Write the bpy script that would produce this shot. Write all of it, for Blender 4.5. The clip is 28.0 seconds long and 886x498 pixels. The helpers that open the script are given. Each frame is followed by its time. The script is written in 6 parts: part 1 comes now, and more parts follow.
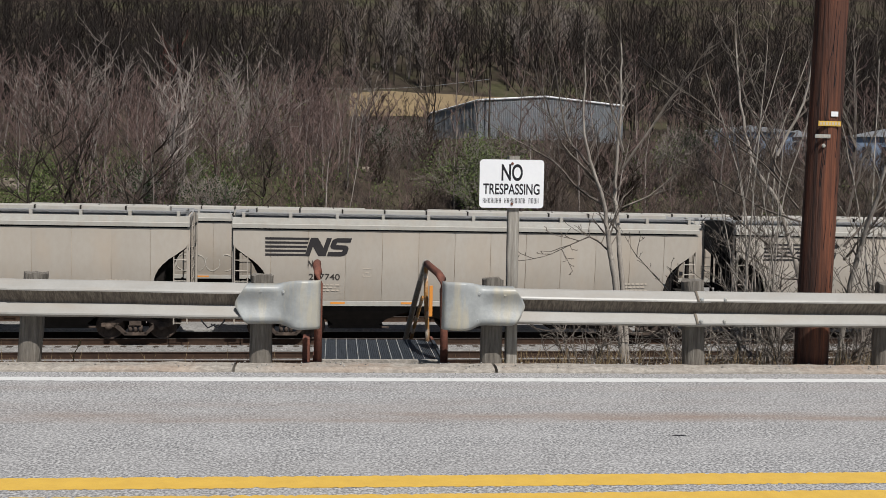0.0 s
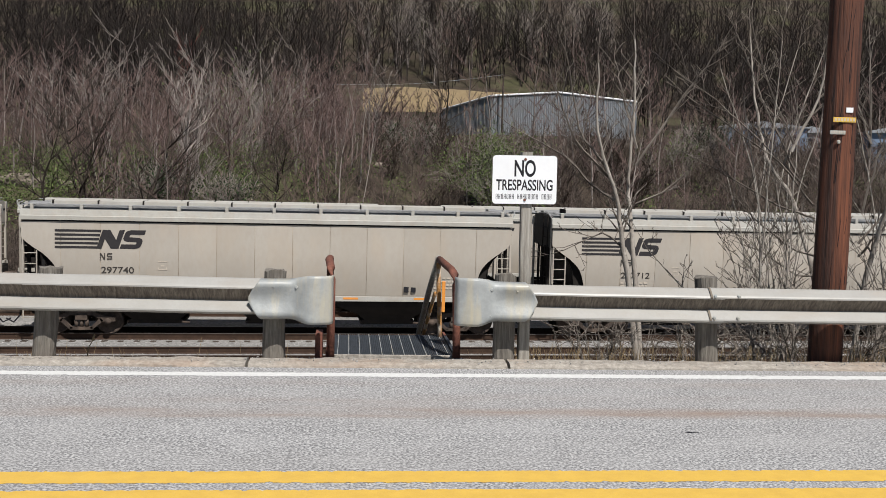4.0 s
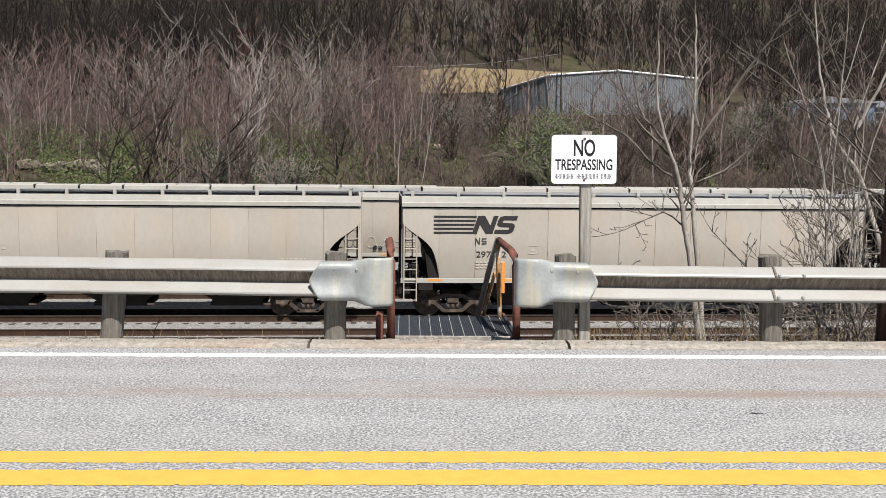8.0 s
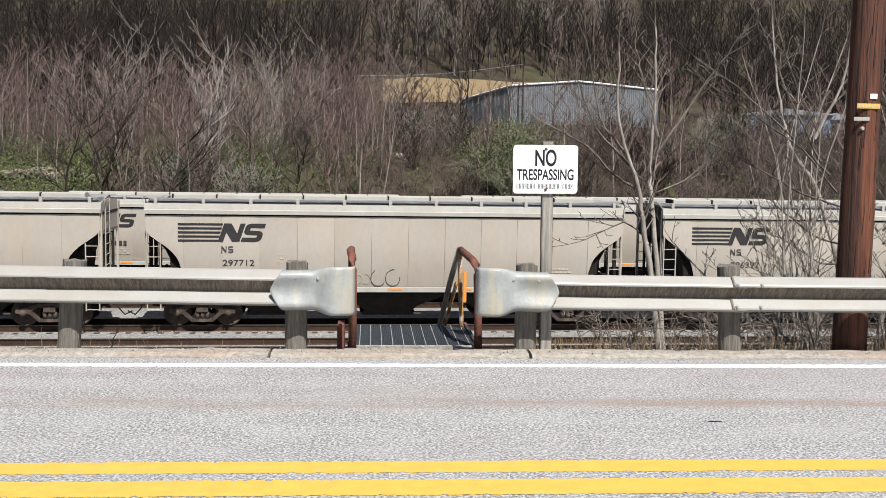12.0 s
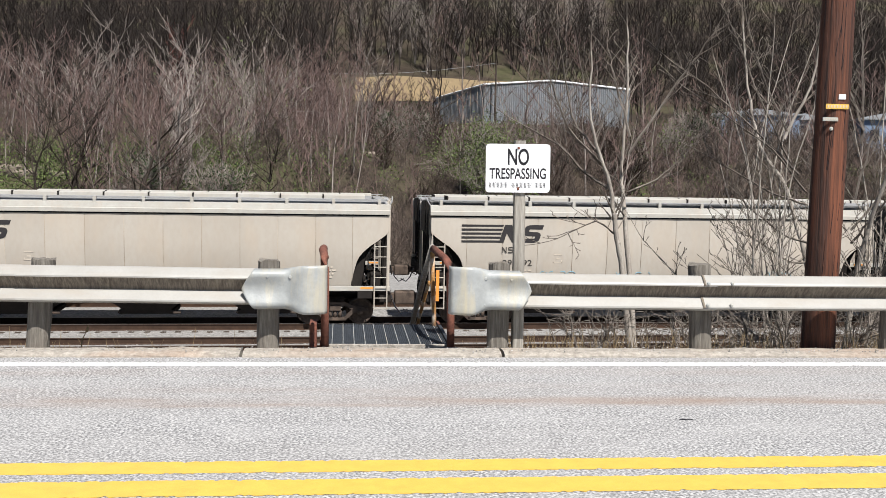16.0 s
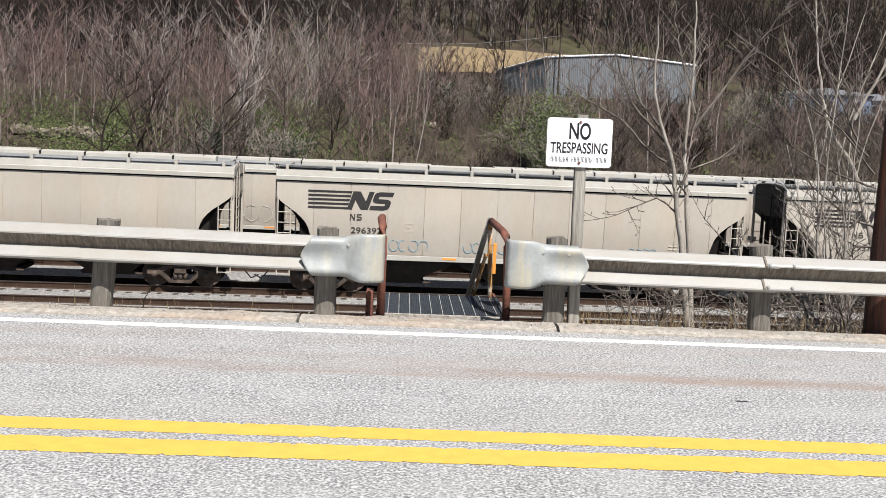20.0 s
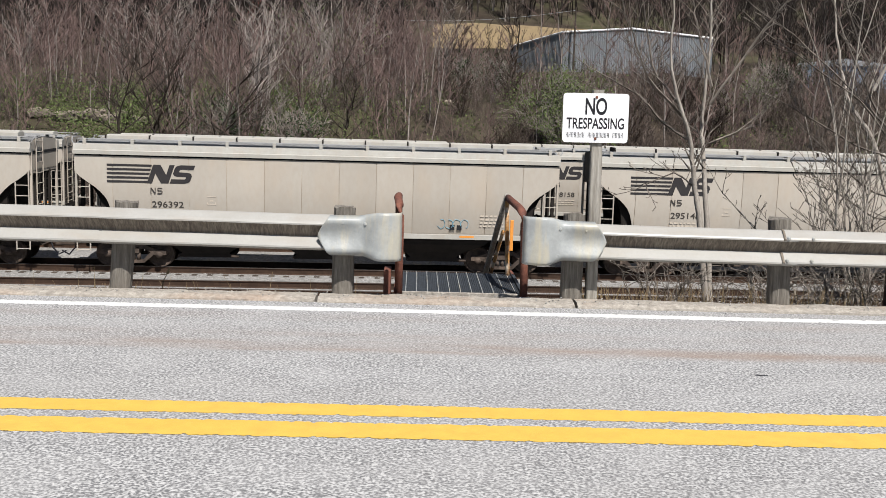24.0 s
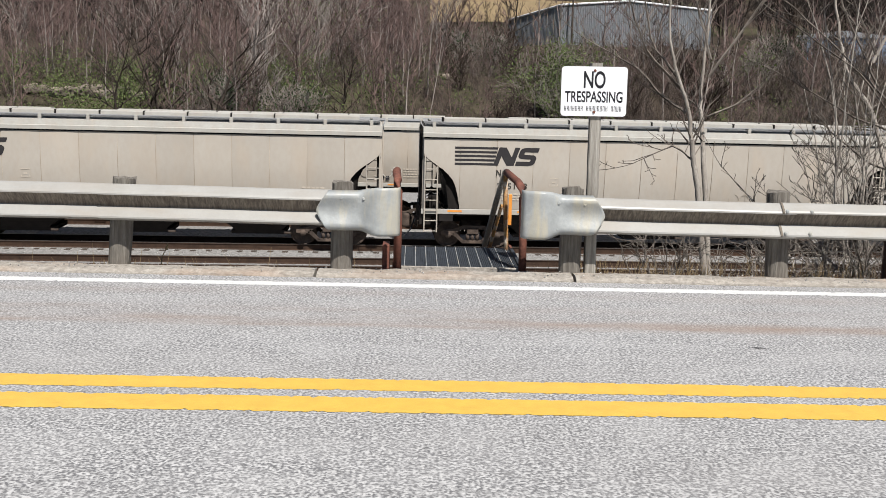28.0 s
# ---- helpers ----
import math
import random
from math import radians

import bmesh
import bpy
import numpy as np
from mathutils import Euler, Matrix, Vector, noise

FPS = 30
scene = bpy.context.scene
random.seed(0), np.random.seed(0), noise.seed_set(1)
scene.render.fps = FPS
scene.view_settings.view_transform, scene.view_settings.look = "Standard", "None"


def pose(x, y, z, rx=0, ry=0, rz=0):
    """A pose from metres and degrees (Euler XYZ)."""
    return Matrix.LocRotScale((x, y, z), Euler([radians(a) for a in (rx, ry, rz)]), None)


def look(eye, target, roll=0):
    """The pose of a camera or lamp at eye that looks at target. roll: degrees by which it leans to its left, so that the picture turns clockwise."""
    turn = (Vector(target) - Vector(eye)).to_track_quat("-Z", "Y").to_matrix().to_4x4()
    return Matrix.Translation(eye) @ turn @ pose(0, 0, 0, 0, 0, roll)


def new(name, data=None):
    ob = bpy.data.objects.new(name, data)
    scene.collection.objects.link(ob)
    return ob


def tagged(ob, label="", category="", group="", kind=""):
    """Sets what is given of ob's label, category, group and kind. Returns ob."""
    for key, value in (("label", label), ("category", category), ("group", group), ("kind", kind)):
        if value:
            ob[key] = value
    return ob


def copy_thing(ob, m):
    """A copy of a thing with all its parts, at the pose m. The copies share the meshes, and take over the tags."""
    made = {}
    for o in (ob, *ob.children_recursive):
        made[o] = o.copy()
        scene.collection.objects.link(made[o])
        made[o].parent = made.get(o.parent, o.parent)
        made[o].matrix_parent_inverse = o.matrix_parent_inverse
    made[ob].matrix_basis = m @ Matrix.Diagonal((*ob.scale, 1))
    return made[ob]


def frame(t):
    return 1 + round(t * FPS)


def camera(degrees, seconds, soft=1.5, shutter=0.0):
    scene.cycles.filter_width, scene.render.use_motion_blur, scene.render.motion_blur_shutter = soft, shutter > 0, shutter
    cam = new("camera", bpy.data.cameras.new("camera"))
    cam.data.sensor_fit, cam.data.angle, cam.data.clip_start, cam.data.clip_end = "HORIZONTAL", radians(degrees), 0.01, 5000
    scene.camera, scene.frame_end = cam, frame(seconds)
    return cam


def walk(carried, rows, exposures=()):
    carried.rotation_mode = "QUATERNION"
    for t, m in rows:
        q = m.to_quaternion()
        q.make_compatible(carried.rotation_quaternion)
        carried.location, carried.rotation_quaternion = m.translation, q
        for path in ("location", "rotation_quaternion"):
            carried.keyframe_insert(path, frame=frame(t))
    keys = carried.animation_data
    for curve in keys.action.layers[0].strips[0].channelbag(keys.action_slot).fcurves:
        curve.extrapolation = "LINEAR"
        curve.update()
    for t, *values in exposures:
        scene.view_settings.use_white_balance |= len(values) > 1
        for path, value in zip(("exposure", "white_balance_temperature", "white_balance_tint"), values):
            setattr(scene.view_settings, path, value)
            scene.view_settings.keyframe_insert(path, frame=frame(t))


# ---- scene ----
cam = camera(46.0, 28.0, soft=0.65)
PATH = [
    (0.0, pose(0.0, 0.0, 1.6, 85.766, -1.306, -5.802)),
    (0.5, pose(0.0, 0.0, 1.6, 85.834, -1.239, -5.706)),
    (1.0, pose(0.0, 0.0, 1.6, 85.724, -1.283, -5.526)),
    (1.5, pose(0.0, 0.0, 1.6, 85.577, -1.235, -5.568)),
    (2.0, pose(0.0, 0.0, 1.6, 85.498, -1.166, -5.737)),
    (2.5, pose(0.0, 0.0, 1.6, 85.575, -1.079, -5.882)),
    (3.0, pose(0.0, 0.0, 1.6, 85.575, -1.051, -5.545)),
    (3.5, pose(0.0, 0.0, 1.6, 85.560, -1.250, -5.262)),
    (5.5, pose(0.0, 0.0, 1.6, 84.987, -1.680, -4.163)),
    (6.0, pose(0.0, 0.0, 1.6, 84.651, -1.547, -3.032)),
    (6.5, pose(0.0, 0.0, 1.6, 84.538, -1.357, -2.045)),
    (7.0, pose(0.0, 0.0, 1.6, 84.572, -0.951, -1.780)),
    (7.5, pose(0.0, 0.0, 1.6, 84.520, -0.807, -2.037)),
    (8.0, pose(0.0, 0.0, 1.6, 84.429, -0.610, -1.898)),
    (8.5, pose(0.0, 0.0, 1.6, 84.432, -0.525, -1.691)),
    (9.0, pose(0.0, 0.0, 1.6, 84.430, -0.543, -1.165)),
    (9.5, pose(0.0, 0.0, 1.6, 84.374, -0.514, -1.029)),
    (10.0, pose(0.0, 0.0, 1.6, 84.405, -0.569, -1.996)),
    (10.5, pose(0.0, 0.0, 1.6, 84.715, -0.615, -2.901)),
    (11.0, pose(0.0, 0.0, 1.6, 84.898, -0.622, -3.315)),
    (11.5, pose(0.0, 0.0, 1.6, 85.028, -0.772, -3.697)),
    (12.0, pose(0.0, 0.0, 1.6, 84.968, -0.914, -3.973)),
    (12.5, pose(0.0, 0.0, 1.6, 84.967, -0.995, -4.045)),
    (14.5, pose(0.0, 0.0, 1.6, 84.498, -1.073, -5.305)),
    (15.0, pose(0.0, 0.0, 1.6, 84.634, -1.075, -6.594)),
    (15.5, pose(0.0, 0.0, 1.6, 84.727, -1.102, -6.297)),
    (16.0, pose(0.0, 0.0, 1.6, 84.924, -1.087, -5.466)),
    (16.5, pose(0.0, 0.0, 1.6, 84.915, -1.136, -5.452)),
    (17.0, pose(0.0, 0.0, 1.6, 84.779, -1.259, -5.299)),
    (17.5, pose(0.0, 0.0, 1.6, 84.552, -1.356, -4.562)),
    (18.0, pose(0.0, 0.0, 1.6, 83.822, -1.328, -3.744)),
    (18.5, pose(0.0, 0.0, 1.6, 83.539, -1.318, -2.453)),
    (19.0, pose(0.0, 0.0, 1.6, 83.324, -1.416, -1.573)),
    (19.5, pose(0.0, 0.0, 1.6, 82.926, -1.750, -1.040)),
    (20.0, pose(0.0, 0.0, 1.6, 83.278, -2.523, -2.134)),
    (20.5, pose(0.0, 0.0, 1.6, 83.613, -2.452, -2.089)),
    (22.5, pose(0.0, 0.0, 1.6, 82.929, -1.920, -2.518)),
    (23.0, pose(0.0, 0.0, 1.6, 82.605, -1.847, -1.418)),
    (23.5, pose(0.0, 0.0, 1.6, 82.270, -1.876, -1.292)),
    (24.0, pose(0.0, 0.0, 1.6, 82.026, -1.664, -1.299)),
    (24.5, pose(0.0, 0.0, 1.6, 81.829, -1.719, -1.932)),
    (25.0, pose(0.0, 0.0, 1.6, 81.880, -1.725, -2.123)),
    (25.5, pose(0.0, 0.0, 1.6, 81.716, -1.654, -1.877)),
    (26.0, pose(0.0, 0.0, 1.6, 81.454, -1.558, -1.818)),
    (26.5, pose(0.0, 0.0, 1.6, 81.298, -1.479, -1.646)),
    (27.0, pose(0.0, 0.0, 1.6, 81.444, -1.475, -1.564)),
    (27.5, pose(0.0, 0.0, 1.6, 81.246, -1.472, -1.416)),
    (28.0, pose(0.0, 0.0, 1.6, 80.633, -1.412, -1.415)),

]
EXPOSURES = [(0.0, 0.08), (3.5, 0.2), (5.5, 0.65), (6.0, 0.7), (8.0, 0.6), (12.5, 0.68), (15.0, 0.76), (20.5, 0.76), (23.0, 0.6), (28.0, 0.5)]
walk(cam, PATH, EXPOSURES)

# ---- sky and sun ----
SUN_FROM = Vector((0.197, -0.547, 0.814)).normalized()
world = bpy.data.worlds.new("sky")
scene.world = world
world.use_nodes = True
_wn = world.node_tree.nodes
_sky = _wn.new("ShaderNodeTexSky")
_sky.sky_type = "NISHITA"
_sky.sun_disc = False
_sky.sun_elevation = math.asin(SUN_FROM.z)
_sky.sun_rotation = math.atan2(SUN_FROM.x, SUN_FROM.y)
_sky.altitude = 500
_wn["Background"].inputs["Strength"].default_value = 0.05
world.node_tree.links.new(_sky.outputs["Color"], _wn["Background"].inputs["Color"])
sun_data = bpy.data.lights.new("sun", "SUN")
sun_data.energy, sun_data.angle, sun_data.color = 5.0, radians(0.53), (1.0, 0.965, 0.915)
sun = new("sun", sun_data)
sun.matrix_world = look(SUN_FROM * 50, (0, 0, 0))


# ---- materials ----
def material(name, colour, rough=0.8, metal=0.0, dark=None, grain=6.0, amount=0.5, fine=60.0, bump=0.2, bump_scale=40.0,
             stretch=(1, 1, 1), vary=0.0, island=0.0, stain=None, stain_scale=1.0, stain_amount=0.0, stain_stretch=(1, 1, 1), spec=0.4):
    """A procedural surface: base and dark tone mixed by a broad and a fine noise, with a stain of its own scale and a fine relief."""
    m = bpy.data.materials.new(name)
    m.use_nodes = True
    nodes, links = m.node_tree.nodes, m.node_tree.links
    b = nodes["Principled BSDF"]
    b.inputs["Roughness"].default_value, b.inputs["Metallic"].default_value = rough, metal
    b.inputs["Specular IOR Level"].default_value = min(spec, 0.12) if max(colour) < 0.12 else spec
    dark = dark or [c * 0.6 for c in colour]
    co = nodes.new("ShaderNodeTexCoord")
    mp = nodes.new("ShaderNodeMapping")
    mp.inputs["Scale"].default_value = stretch
    links.new(co.outputs["Object"], mp.inputs["Vector"])

    def noise_at(scale, detail, vec):
        n = nodes.new("ShaderNodeTexNoise")
        n.inputs["Scale"].default_value, n.inputs["Detail"].default_value = scale, detail
        n.inputs["Roughness"].default_value = 0.6
        links.new(vec, n.inputs["Vector"])
        return n.outputs["Fac"]

    def ramp(fac, lo, hi):
        r = nodes.new("ShaderNodeMapRange")
        r.inputs["From Min"].default_value, r.inputs["From Max"].default_value = lo, hi
        links.new(fac, r.inputs["Value"])
        return r.outputs["Result"]

    def mix(fac, a, c):
        x = nodes.new("ShaderNodeMix")
        x.data_type = "RGBA"
        if isinstance(fac, float):
            x.inputs["Factor"].default_value = fac
        else:
            links.new(fac, x.inputs["Factor"])
        for sock, v in ((x.inputs["A"], a), (x.inputs["B"], c)):
            if isinstance(v, (tuple, list)):
                sock.default_value = (*v, 1)
            else:
                links.new(v, sock)
        return x.outputs["Result"]

    def scaled(fac, k):
        x = nodes.new("ShaderNodeMath")
        x.operation = "MULTIPLY"
        links.new(fac, x.inputs[0])
        x.inputs[1].default_value = k
        return x.outputs[0]

    col = mix(scaled(ramp(noise_at(grain, 4, mp.outputs["Vector"]), 0.35, 0.68), amount), tuple(colour), tuple(dark))
    col = mix(scaled(ramp(noise_at(fine, 3, mp.outputs["Vector"]), 0.4, 0.7), amount * 0.6), col, tuple(dark))
    if stain:
        ms = nodes.new("ShaderNodeMapping")
        ms.inputs["Scale"].default_value = stain_stretch
        links.new(co.outputs["Object"], ms.inputs["Vector"])
        col = mix(scaled(ramp(noise_at(stain_scale, 5, ms.outputs["Vector"]), 0.48, 0.7), stain_amount), col, tuple(stain))
    if vary or island:
        h = nodes.new("ShaderNodeHueSaturation")
        src = nodes.new("ShaderNodeObjectInfo").outputs["Random"] if vary else nodes.new("ShaderNodeNewGeometry").outputs["Random Per Island"]
        r = nodes.new("ShaderNodeMapRange")
        k = vary or island
        r.inputs["To Min"].default_value, r.inputs["To Max"].default_value = 1 - k, 1 + k
        links.new(src, r.inputs["Value"])
        links.new(r.outputs["Result"], h.inputs["Value"])
        links.new(col, h.inputs["Color"])
        col = h.outputs["Color"]
    links.new(col, b.inputs["Base Color"])
    if bump:
        bp = nodes.new("ShaderNodeBump")
        bp.inputs["Strength"].default_value, bp.inputs["Distance"].default_value = bump, 0.02
        links.new(noise_at(bump_scale, 4, mp.outputs["Vector"]), bp.inputs["Height"])
        links.new(bp.outputs["Normal"], b.inputs["Normal"])
    return m




def asphalt_material():
    """Worn asphalt: pale chippings in dark binder, with a tan oil-and-rust streak along the lane."""
    m = bpy.data.materials.new("asphalt")
    m.use_nodes = True
    nodes, links = m.node_tree.nodes, m.node_tree.links
    b = nodes["Principled BSDF"]
    b.inputs["Roughness"].default_value, b.inputs["Specular IOR Level"].default_value = 0.85, 0.3
    co = nodes.new("ShaderNodeTexCoord").outputs["Object"]

    def op(kind, x, y):
        n = nodes.new("ShaderNodeMath")
        n.operation = kind
        for s, v in zip(n.inputs, (x, y)):
            if isinstance(v, (int, float)):
                s.default_value = v
            else:
                links.new(v, s)
        return n.outputs[0]

    def fleck(scale, lo, hi, detail=2.0, stretch=(1, 1, 1)):
        mp = nodes.new("ShaderNodeMapping")
        mp.inputs["Scale"].default_value = stretch
        links.new(co, mp.inputs["Vector"])
        n = nodes.new("ShaderNodeTexNoise")
        n.inputs["Scale"].default_value, n.inputs["Detail"].default_value = scale, detail
        links.new(mp.outputs["Vector"], n.inputs["Vector"])
        r = nodes.new("ShaderNodeMapRange")
        r.inputs["From Min"].default_value, r.inputs["From Max"].default_value = lo, hi
        links.new(n.outputs["Fac"], r.inputs["Value"])
        return r.outputs["Result"], n.outputs["Fac"]

    def mix(fac, x, y):
        n = nodes.new("ShaderNodeMix")
        n.data_type = "RGBA"
        links.new(fac, n.inputs["Factor"])
        for s, v in ((n.inputs["A"], x), (n.inputs["B"], y)):
            if isinstance(v, tuple):
                s.default_value = (*v, 1)
            else:
                links.new(v, s)
        return n.outputs["Result"]

    chips, height = fleck(64, 0.40, 0.60, 5.0)
    fine, _ = fleck(28, 0.44, 0.64, 3.0)
    holes, _ = fleck(21, 0.61, 0.71, 3.0)
    broad, _ = fleck(0.7, 0.35, 0.7, 4.0, (0.3, 1, 1))
    patch, _ = fleck(3.1, 0.42, 0.66, 3.0, (0.7, 1, 1))
    col = mix(chips, (0.11, 0.11, 0.115), (0.49, 0.485, 0.48))
    col = mix(op("MULTIPLY", fine, 0.5), col, (0.16, 0.158, 0.16))
    col = mix(op("MULTIPLY", holes, 0.6), col, (0.06, 0.06, 0.062))
    col = mix(op("MULTIPLY", patch, 0.22), col, (0.42, 0.415, 0.41))
    col = mix(op("MULTIPLY", broad, 0.3), col, (0.25, 0.238, 0.228))
    sep = nodes.new("ShaderNodeSeparateXYZ")
    links.new(co, sep.inputs[0])
    streak, _ = fleck(2.2, 0.42, 0.72, 4.0, (0.35, 1.6, 1))
    for centre, width, gain in ((6.70, 0.20, 1.0), (6.62, 0.09, 0.9), (7.05, 0.3, 0.3), (7.62, 0.2, 0.3)):
        off = op("DIVIDE", op("ABSOLUTE", op("SUBTRACT", sep.outputs["Y"], centre), 0.0), width)
        band = op("MULTIPLY", op("MAXIMUM", op("SUBTRACT", 1.0, off), 0.0), op("ADD", op("MULTIPLY", streak, 0.8), 0.2))
        col = mix(op("MULTIPLY", band, gain), col, (0.225, 0.165, 0.13))
    links.new(col, b.inputs["Base Color"])
    bp = nodes.new("ShaderNodeBump")
    bp.inputs["Strength"].default_value, bp.inputs["Distance"].default_value = 0.35, 0.01
    links.new(height, bp.inputs["Height"])
    links.new(bp.outputs["Normal"], b.inputs["Normal"])
    return m


ASPHALT = asphalt_material()
WHITE_PAINT = material("white_road_paint", (0.62, 0.62, 0.61), 0.7, dark=(0.36, 0.36, 0.355), grain=25, amount=0.35, fine=120)
YELLOW_PAINT = material("yellow_road_paint", (0.60, 0.385, 0.07), 0.7, dark=(0.44, 0.27, 0.055), grain=9, amount=0.4, fine=110, bump_scale=90)
CURB = material("curb_concrete", (0.396, 0.365, 0.32), 0.9, dark=(0.18, 0.158, 0.135), grain=22, amount=0.8, fine=70, bump=0.7, bump_scale=45,
                stain=(0.33, 0.2, 0.12), stain_scale=1.3, stain_amount=0.55, stain_stretch=(0.6, 1, 1))
GALV = material("weathered_galvanised_steel", (0.312, 0.305, 0.288), 0.42, 0.0, dark=(0.252, 0.243, 0.223), grain=5, amount=0.45, fine=50, bump=0.05,
                stretch=(1.0, 1, 0.6), stain=(0.26, 0.22, 0.175), stain_scale=3.5, stain_amount=0.35, stain_stretch=(0.5, 1, 2.0))
GALV_CAP = material("bluish_galvanised_steel", (0.327, 0.341, 0.338), 0.42, 0.0, dark=(0.23, 0.24, 0.24), grain=5, amount=0.9, fine=25, bump=0.1,
                    stain=(0.40, 0.36, 0.27), stain_scale=4, stain_amount=0.9, stain_stretch=(2.2, 1, 0.35))
GREY_WOOD = material("grey_weathered_wood", (0.221, 0.203, 0.176), 0.9, dark=(0.065, 0.055, 0.046), grain=9, amount=0.8, fine=40, stretch=(5, 5, 0.35),
                     bump=0.6, bump_scale=18, stain=(0.12, 0.10, 0.085), stain_scale=5, stain_amount=0.6)
PALE_WOOD = material("bleached_split_wood", (0.361, 0.341, 0.305), 0.9, dark=(0.144, 0.128, 0.108), grain=7, amount=0.85, fine=30, stretch=(5, 5, 0.3), bump=0.5, bump_scale=16)
POLE_WOOD = material("reddish_creosote_pole", (0.165, 0.056, 0.028), 0.7, dark=(0.016, 0.008, 0.006), grain=3.4, amount=1.0, fine=14,
                     stretch=(6, 6, 0.16), bump=0.7, bump_scale=14, stain=(0.04, 0.02, 0.016), stain_scale=2.2, stain_amount=0.6, stain_stretch=(2, 2, 0.3))
SIGN_WHITE = material("sign_white_sheet", (0.722, 0.73, 0.748), 0.45, dark=(0.598, 0.607, 0.625), grain=3, amount=0.35, fine=30, bump=0.0)
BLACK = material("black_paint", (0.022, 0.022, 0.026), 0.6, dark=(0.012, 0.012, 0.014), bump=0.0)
RUST = material("rusty_red_pipe", (0.19, 0.07, 0.045), 0.8, dark=(0.075, 0.03, 0.022), grain=14, amount=0.8, fine=60, bump=0.4)
OLD_YELLOW = material("peeling_yellow_pipe", (0.46, 0.24, 0.07), 0.75, dark=(0.16, 0.07, 0.035), grain=10, amount=0.8, fine=50, bump=0.5,
                      stain=(0.62, 0.57, 0.48), stain_scale=6, stain_amount=1.0)
GRATE = material("dark_steel_grating", (0.075, 0.085, 0.1), 0.55, 0.4, dark=(0.03, 0.035, 0.04), grain=18, amount=0.7)
CREAM = material("dusty_cream_paint", (0.4, 0.366, 0.321), 0.6, dark=(0.33, 0.287, 0.236), grain=0.55, amount=0.5, fine=7, bump=0.03,
                 stretch=(1, 1, 0.5), stain=(0.42, 0.34, 0.26), stain_scale=1.4, stain_amount=0.4, stain_stretch=(0.8, 1, 0.25), vary=0.05)
WHITE_CAR = material("chalky_white_paint", (0.378, 0.368, 0.339), 0.6, dark=(0.269, 0.251, 0.218), grain=1.6, amount=0.5, fine=12, bump=0.03,
                     stain=(0.36, 0.3, 0.24), stain_scale=3, stain_amount=0.35, stain_stretch=(1, 1, 0.4))
ROOF_GREY = material("grey_roof_sheet", (0.297, 0.297, 0.297), 0.7, 0.0, dark=(0.189, 0.189, 0.189), grain=2, amount=0.6, fine=14, bump=0.05)
SEAM = material("seam_dirt", (0.50, 0.44, 0.365), 0.85, dark=(0.25, 0.205, 0.16), grain=1.1, amount=1.0, stretch=(3, 1, 0.6))
LOGO = material("charcoal_logo_paint", (0.026, 0.024, 0.027), 0.6, dark=(0.045, 0.042, 0.04), grain=3, amount=0.5, bump=0.0)
# rust streaks, with the groove's shade darkened into the colour
GROOVE = material("rust_and_shade_groove", (0.2, 0.17, 0.135), 0.8, 0.0, dark=(0.07, 0.055, 0.043), grain=30, amount=0.9, fine=60, bump=0.1, stretch=(1.6, 0.4, 0.08))
STENCIL = material("stencil_paint", (0.04, 0.036, 0.034), 0.7, dark=(0.08, 0.07, 0.062), grain=6, amount=0.5, bump=0.0)
FAINT = material("faded_stencil_paint", (0.40, 0.35, 0.29), 0.7, dark=(0.5, 0.44, 0.37), grain=6, amount=0.6, bump=0.0)
TRUCK = material("grimy_cast_steel", (0.095, 0.073, 0.06), 0.8, 0.0, dark=(0.028, 0.022, 0.019), grain=5, amount=0.8, fine=30, stain=(0.15, 0.11, 0.085), stain_scale=3, stain_amount=0.5)
# underframe grime, also the near-black of painted shade at the car ends
UNDER = material("grime_and_shade_underframe", (0.026, 0.022, 0.02), 0.9, dark=(0.012, 0.011, 0.01), grain=3, amount=0.7)
# shade of the car ends put into the sheet colour
END_SHADE = material("shaded_end_sheet", (0.06, 0.056, 0.053), 0.7, dark=(0.03, 0.028, 0.026), grain=1.5, amount=0.7, fine=12)
ORANGE = material("orange_reflector", (0.7, 0.28, 0.05), 0.5, dark=(0.5, 0.18, 0.04), grain=6, amount=0.5, bump=0.0)
CHALK = material("white_chalk_scrawl", (0.75, 0.73, 0.68), 0.8, bump=0.0)
STEEL_RAIL = material("rusty_rail_steel", (0.07, 0.043, 0.03), 0.7, 0.3, dark=(0.03, 0.02, 0.016), grain=6, amount=0.7)
RAIL_HEAD = material("worn_rail_head", (0.3, 0.28, 0.27), 0.35, 0.8, dark=(0.18, 0.15, 0.13), grain=3, amount=0.5)
TIE = material("old_timber_tie", (0.08, 0.064, 0.052), 0.95, dark=(0.036, 0.029, 0.024), grain=6, amount=0.8, stretch=(4, 0.6, 4), vary=0.2)
BALLAST = material("pale_grey_ballast", (0.31, 0.30, 0.29), 0.95, dark=(0.10, 0.097, 0.092), grain=9, amount=0.8, fine=24, bump=1.0, bump_scale=14)
STONE = material("ballast_stone", (0.325, 0.314, 0.302), 0.95, dark=(0.157, 0.149, 0.14), grain=9, amount=0.6, island=0.5)


# ---- mesh helpers ----
def part(name, bm, mat, parent=None, label="", smooth=False):
    """Links a bmesh as one mesh object, under a thing or part if one is given."""
    me = bpy.data.meshes.new(name)
    bm.normal_update()
    bm.to_mesh(me)
    bm.free()
    me.materials.append(mat)
    if smooth:
        me.polygons.foreach_set("use_smooth", [True] * len(me.polygons))
    ob = new(name, me)
    ob.parent = parent
    return tagged(ob, label)


